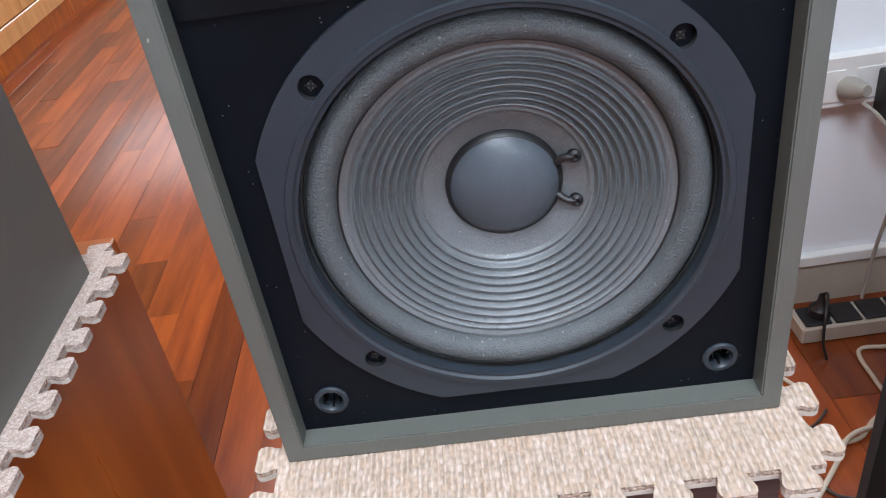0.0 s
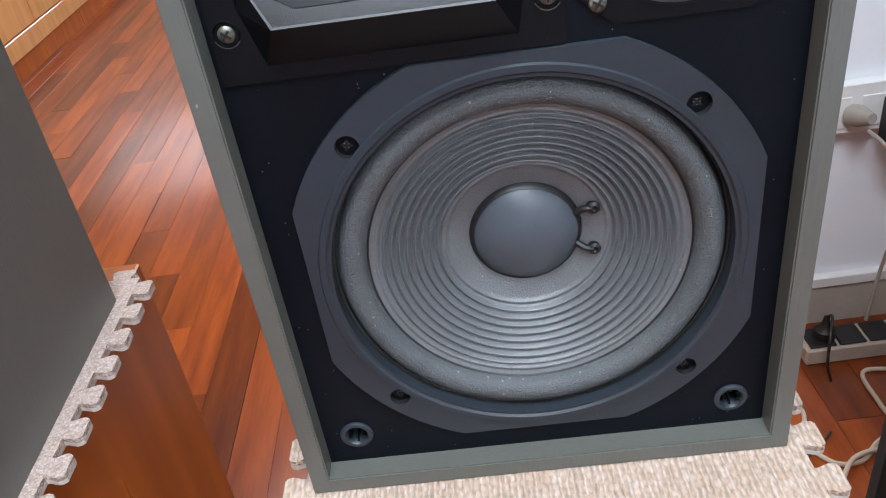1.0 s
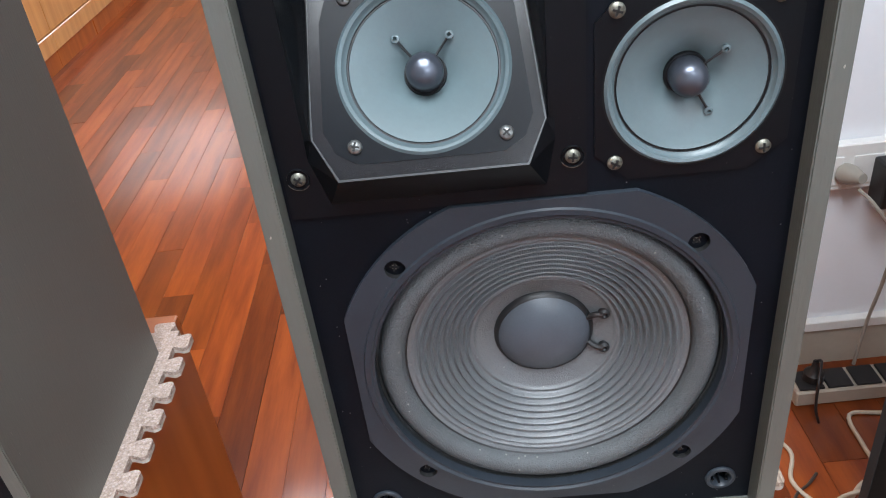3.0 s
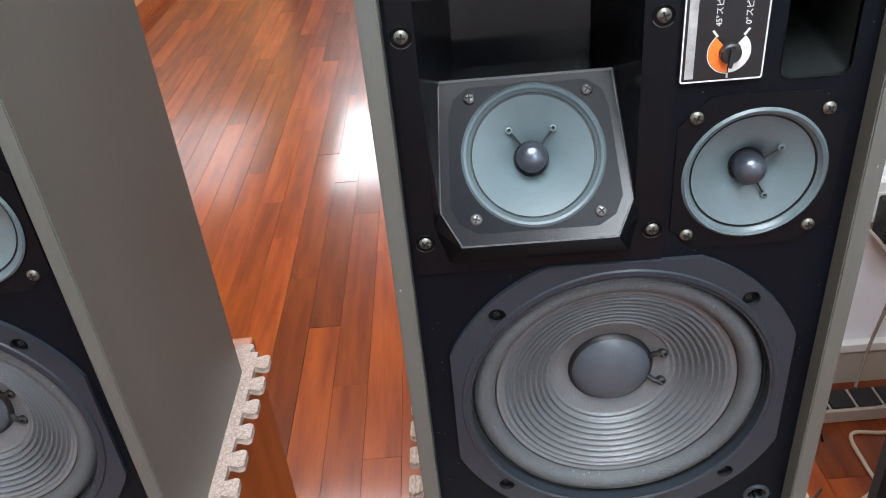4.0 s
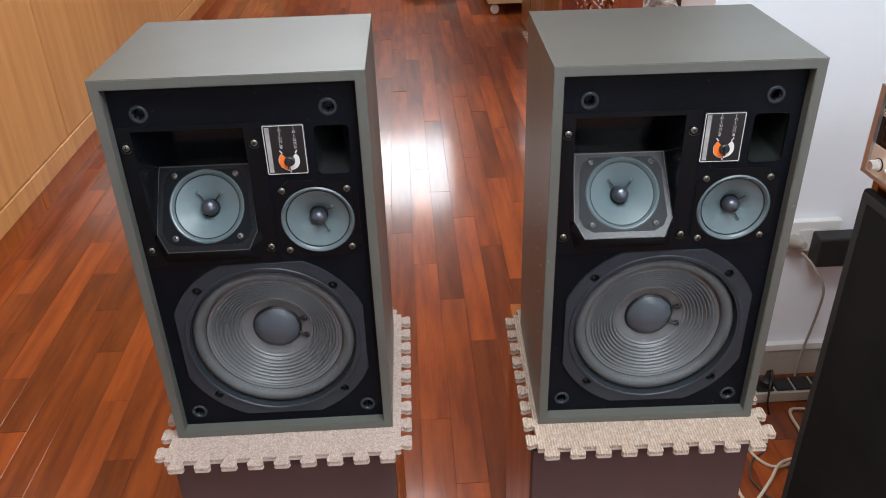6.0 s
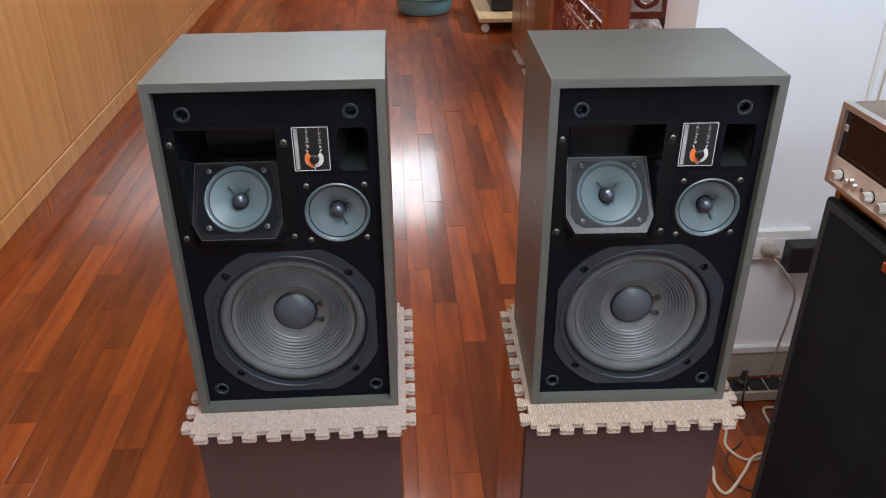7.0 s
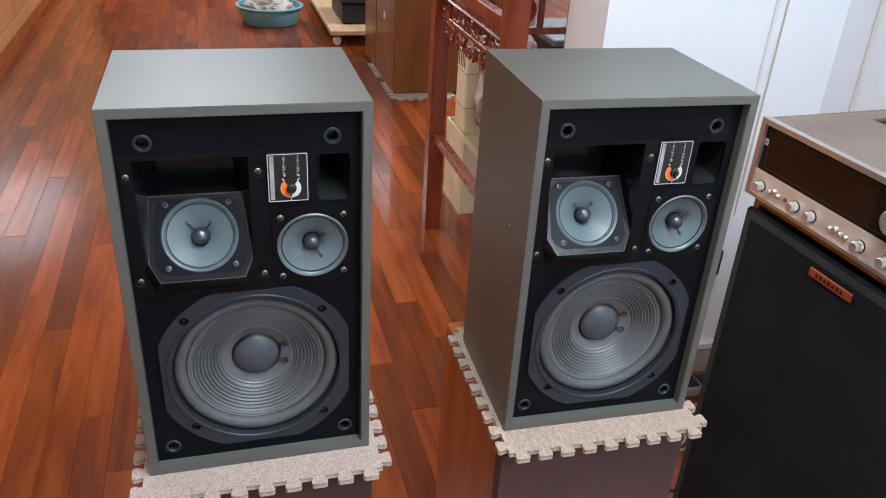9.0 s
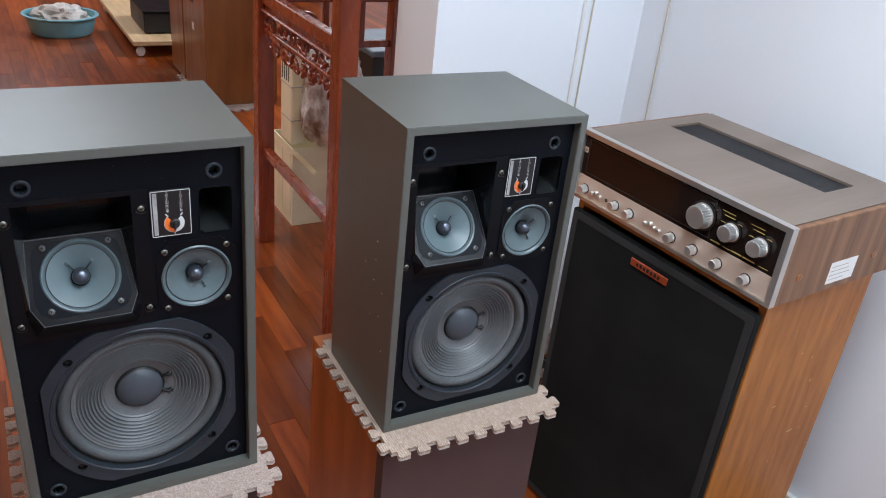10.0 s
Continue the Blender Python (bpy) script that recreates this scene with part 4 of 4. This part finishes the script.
for z in (1.068,):
    part("moulding", box(0.012, 0.030, 0.042, FL - 0.03, z, z + 0.012, 0.004), ROSEWOOD, stand_f)
part("top_board", box(-0.02, FW + 0.09, -0.05, FL + 0.06, FT, FT + 0.03, 0.006), ROSEWOOD, stand_f)
rng = random.Random(5)
for k in range(30):     # pierced apron of curling scrolls
    y, z = 0.075 + 0.0255 * k, 0.945 + 0.044 * (k % 3) + rng.uniform(-0.006, 0.006)
    turn, way = rng.uniform(0, 6.28), rng.choice((-1, 1))
    curl = [(0.036 + 0.004 * math.sin(3 * q), (0.006 + 0.0042 * q) * math.cos(turn + way * q * 0.75), (0.006 + 0.0042 * q) * math.sin(turn + way * q * 0.75)) for q in range(8)]
    part("carved_scroll", tube(curl, 0.0072, 6), ROSEWOOD, stand_f, smooth=True, at=pose(0, y, z))
for k in range(34):
    y, z = 0.06 + 0.76 * rng.random(), 0.925 + 0.135 * rng.random()
    leaf = bmesh.new()
    bmesh.ops.create_icosphere(leaf, subdivisions=2, radius=1)
    bmesh.ops.scale(leaf, vec=(0.010, 0.030 * rng.uniform(0.6, 1.1), 0.010), verts=leaf.verts[:])
    part("carved_leaf", leaf, ROSEWOOD, stand_f, smooth=True, at=pose(0.036, y, z, rng.uniform(-50, 50), 0, 0))
part("apron_rail", box(0.026, 0.046, 0.042, FL - 0.03, 0.985, 1.002, 0.003), ROSEWOOD, stand_f)
# lattice at the far end
for k in range(3):
    part("lattice_bar", box(0.13 + 0.17 * k, 0.155 + 0.17 * k, FL - 0.005, FL + 0.02, 0.90, 1.30, 0.003), ROSEWOOD, stand_f)
for k in range(2):
    ring = tube([(0.22 + 0.18 * k + 0.05 * math.cos(a * math.pi / 4), FL + 0.008, 1.0 + 0.05 * math.sin(a * math.pi / 4)) for a in range(9)], 0.012)
    part("lattice_scroll", ring, ROSEWOOD, stand_f, smooth=True)
part("lattice_rail", box(0.072, FW, FL - 0.008, FL + 0.022, 0.90, 0.93, 0.003), ROSEWOOD, stand_f)


def crate(m, w, d, hh, lab):
    c = thing("plastic_crate", m, lab, "crate", "plastic crates")
    sh = bmesh.new()
    for x0, x1, y0, y1 in ((0, 0.006, 0, d), (w - 0.006, w, 0, d), (0.006, w - 0.006, 0, 0.006), (0.006, w - 0.006, d - 0.006, d)):
        box(x0, x1, y0, y1, 0.006, hh, bm=sh)
    box(0, w, 0, d, 0, 0.006, bm=sh)
    part("shell", sh, CREAMP, c)
    part("rim", pierced(rounded(-0.008, w + 0.008, -0.008, d + 0.008, 0.012), [rounded(0.006, w - 0.006, 0.006, d - 0.006, 0.006)], hh - 0.012, hh + 0.004), CREAMP, c, at=pose(0, 0, 0, 90, 0, 0))
    for k in range(3):
        part("rib", box(-0.004, 0.0, 0.02 + k * (d - 0.05) / 2, 0.032 + k * (d - 0.05) / 2, 0.02, hh - 0.03), CREAMP, c)
    part("band", box(-0.003, 0.0, 0.01, d - 0.01, hh * 0.55, hh * 0.58), CREAMP, c)
    return c


crate(ROOM @ pose(0.45, 2.31, 0), 0.36, 0.29, 0.40, "cream plastic crate on the floor behind the display stand")
# tall narrow cream case with slots, standing on the crate
case = thing("narrow_case", ROOM @ pose(0.452, 2.345, 0.405), "narrow cream plastic case with dark slots, on a crate", "case")
part("shell", box(0, 0.070, 0, 0.15, 0, 0.50, 0.012, 2), CREAMP, case)
for z in (0.12, 0.28):
    part("band", box(-0.0012, 0.0712, -0.0012, 0.1512, z, z + 0.006, 0.0005), BEIGE, case)
for k in range(4):
    part("slot", box(-0.0012, 0.004, 0.030 + 0.028 * k, 0.040 + 0.028 * k, 0.30, 0.45), DARK, case)
sx, sy, sz = 0.135, 0.125, 0.215
b = bmesh.new()
bmesh.ops.create_icosphere(b, subdivisions=5, radius=1)
for v in b.verts:
    p = v.co.copy()
    q = 1 + 0.16 * noise.noise(p * 2.2) + 0.10 * abs(noise.noise(p * 5)) + 0.07 * abs(noise.noise(p * 11))
    v.co = Vector((max(-1.0, min(1.0, p.x * 1.35)) * sx * q, max(-1.0, min(1.0, p.y * 1.35)) * sy * q, max(-0.97, p.z * 1.1) * sz * q))
low_z, top_z = min(v.co.z for v in b.verts), max(v.co.z for v in b.verts)
bmesh.ops.translate(b, vec=(0, 0, -low_z), verts=b.verts[:])
bag = thing("plastic_bag", ROOM @ pose(0.640, 2.370, 0.405), "crumpled clear plastic bag, stuffed full, with a pale folded top", "bag")
part("bag_body", b, BAG, bag, smooth=True)
part("folded_top", box(-0.13, 0.13, -0.006, 0.006, top_z - low_z - 0.03, top_z - low_z + 0.035, 0.003), WHITEP, bag, "pale folded edge")
slate = thing("slate_box", ROOM @ pose(1.05, 2.75, 0), "tall box with a slate-blue lid beyond the display stand", "box")
part("body", box(0, 0.36, 0, 0.5, 0, 0.70, 0.005), BLACKP, slate)
part("lid", box(-0.01, 0.37, -0.01, 0.51, 0.70, 0.735, 0.006), SLATE, slate, "slate-blue lid")

# ---- things at the far end ----
fb = thing("far_loudspeaker", ROOM @ pose(0.53, 4.20, 0.0113), "tall brown-veneered loudspeaker standing on carpet tiles", "loudspeaker")
part("body", box(0, 0.48, 0, 0.62, 0, 1.02, 0.003), BROWNBOX, fb)
part("front", box(-0.004, 0, 0.02, 0.60, 0.03, 1.0), BROWNBOX, fb, "brown wooden front")
for y, z, w, hh in ((0.30, 0.62, 0.12, 0.10), (0.30, 0.44, 0.05, 0.05), (0.38, 0.85, 0.1, 0.1)):
    part("plate", box(-0.007, -0.004, y, y + w, z, z + hh, 0.001), BLACKP if w > 0.06 else PAPER, fb)
for y, n in ((4.30, 6), (4.80, 6)):
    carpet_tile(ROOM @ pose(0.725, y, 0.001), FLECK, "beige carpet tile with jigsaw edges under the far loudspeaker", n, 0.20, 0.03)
fb2 = thing("far_loudspeaker", ROOM @ pose(0.53, 4.86, 0.0113), "tall brown-veneered loudspeaker standing on carpet tiles", "loudspeaker")
part("body", box(0, 0.48, 0, 0.42, 0, 1.02, 0.003), BROWNBOX, fb2)

dolly = thing("wheeled_board", ROOM @ pose(0.29, 5.52, 0), "plywood board on casters", "dolly")
part("board", box(0, 0.62, 0, 1.75, 0.095, 0.13, 0.003), PLY, dolly)
for x in (0.06, 0.54):
    for y in (0.06, 1.68):
        w = part("caster", lathe([(0, -0.012), (0.036, -0.012), (0.040, 0), (0.036, 0.012), (0, 0.012)], 24), WHITEP, dolly, smooth=True, at=pose(x, y, 0.04, 0, 0, 30))
        part("fork", box(-0.016, 0.016, -0.018, 0.018, 0.04, 0.055), STEEL, w)
amp = thing("black_amplifier", ROOM @ pose(0.42, 5.75, 0.13), "black amplifier case on the wheeled board", "amplifier")
part("case", box(0, 0.45, 0, 0.6, 0.012, 0.17, 0.006), BLACKP, amp)
part("top_lip", box(-0.008, 0.458, -0.008, 0.608, 0.17, 0.185, 0.004), SATIN, amp)
for x in (0.04, 0.41):
    part("foot", lathe([(0, -0.012), (0.02, -0.012), (0.02, 0), (0, 0)], 14), BLACKP, amp, at=pose(x, 0.05, 0.0, -90, 0, 0))
basin = thing("basin", ROOM @ pose(-0.13, 6.42, 0), "blue plastic basin full of pale rags", "basin")
bb = lathe([(0, 0.004), (0.23, 0.004), (0.245, 0.02), (0.275, 0.14), (0.30, 0.155), (0.30, 0.163), (0.27, 0.163), (0.235, 0.025), (0.22, 0.012), (0, 0.012)], 48)
part("shell", bb, BASIN, basin, smooth=True, at=pose(0, 0, 0, 90, 0, 0))
heap = bmesh.new()
bmesh.ops.create_icosphere(heap, subdivisions=4, radius=1)
for v in heap.verts:
    q = 1 + 0.35 * noise.noise(v.co * 3) + 0.2 * noise.noise(v.co * 8)
    v.co = Vector((v.co.x * 0.215 * min(q, 1.1), v.co.y * 0.215 * min(q, 1.1), v.co.z * 0.10 * q))
low_z = min(v.co.z for v in heap.verts)
bmesh.ops.translate(heap, vec=(0, 0, -low_z), verts=heap.verts[:])
tagged(part("crumpled_cloth", heap, RAG, smooth=True, at=ROOM @ pose(-0.13, 6.42, 0.0125)), "heap of pale and grey rags in the basin", "rags")

# ---- floor of planks ----
PW, PL, STEP = 0.092, 0.905, 0.262
floor = part("floor", box(-2.7, 4.1, -3.5, 11.0, -0.05, -0.004), GAP, at=ROOM)
tagged(floor, "glossy red-brown hardwood plank floor", "floor", kind="structure")


def plank_mesh():
    bm = box(0.0004, PW - 0.0004, 0.0004, PL - 0.0004, -0.02, 0.0)
    top = [e for e in bm.edges if all(abs(v.co.z) < 1e-6 for v in e.verts)]
    bmesh.ops.bevel(bm, geom=top, offset=0.0003, segments=1, affect="EDGES")
    me = bpy.data.meshes.new("plank")
    bm.to_mesh(me)
    bm.free()
    me.materials.append(FLOORWOOD)
    return me


plank = plank_mesh()
FARWOOD = FLOORWOOD.copy()
FARWOOD.name = "jatoba_far"
info_node = next(k for k in FARWOOD.node_tree.nodes if k.type == "OBJECT_INFO")
geo = FARWOOD.node_tree.nodes.new("ShaderNodeNewGeometry")
for link in list(info_node.outputs["Random"].links):
    FARWOOD.node_tree.links.new(geo.outputs["Random Per Island"], link.to_socket)
base_v = np.array([v.co[:] for v in plank.vertices])
base_f = [tuple(p.vertices) for p in plank.polygons]
rest_v, rest_f = [], []
count = 0
JX, JY = -0.301 + 1.45 * math.sin(radians(YAW)) - 0.045, 1.45
for i in range(-50, 25):
    x = JX - i * PW
    if not -2.65 < x < 4.0:
        continue
    shift = (JY + STEP * i) % PL
    for j in range(-5, 13):
        y = shift + j * PL
        if not -3.5 < y < 10.1:
            continue
        if -2.2 < x < 0.55 and 0.0 < y < 5.6 and count < 300 and not (-1.0 < x < 0.2 and y < 0.0):
            p = new("plank", plank)
            p.matrix_basis = pose(x, y, 0, rng.gauss(0, 0.035), rng.gauss(0, 0.16), 0)
            p.parent = floor
            count += 1
        else:
            base = len(rest_v) * len(base_v)
            rest_v.append(base_v + (x, y, 0) + np.outer(base_v[:, 0] - PW / 2, (0, 0, radians(rng.gauss(0, 0.16)))))
            rest_f += [tuple(base + k for k in f) for f in base_f]
me = bpy.data.meshes.new("planks_beyond")
me.from_pydata(np.concatenate(rest_v).tolist(), [], rest_f)
me.materials.append(FARWOOD)
beyond = new("planks_beyond", me)
beyond.parent = floor
tagged(beyond, "hardwood planks of the far floor", kind="stuff")
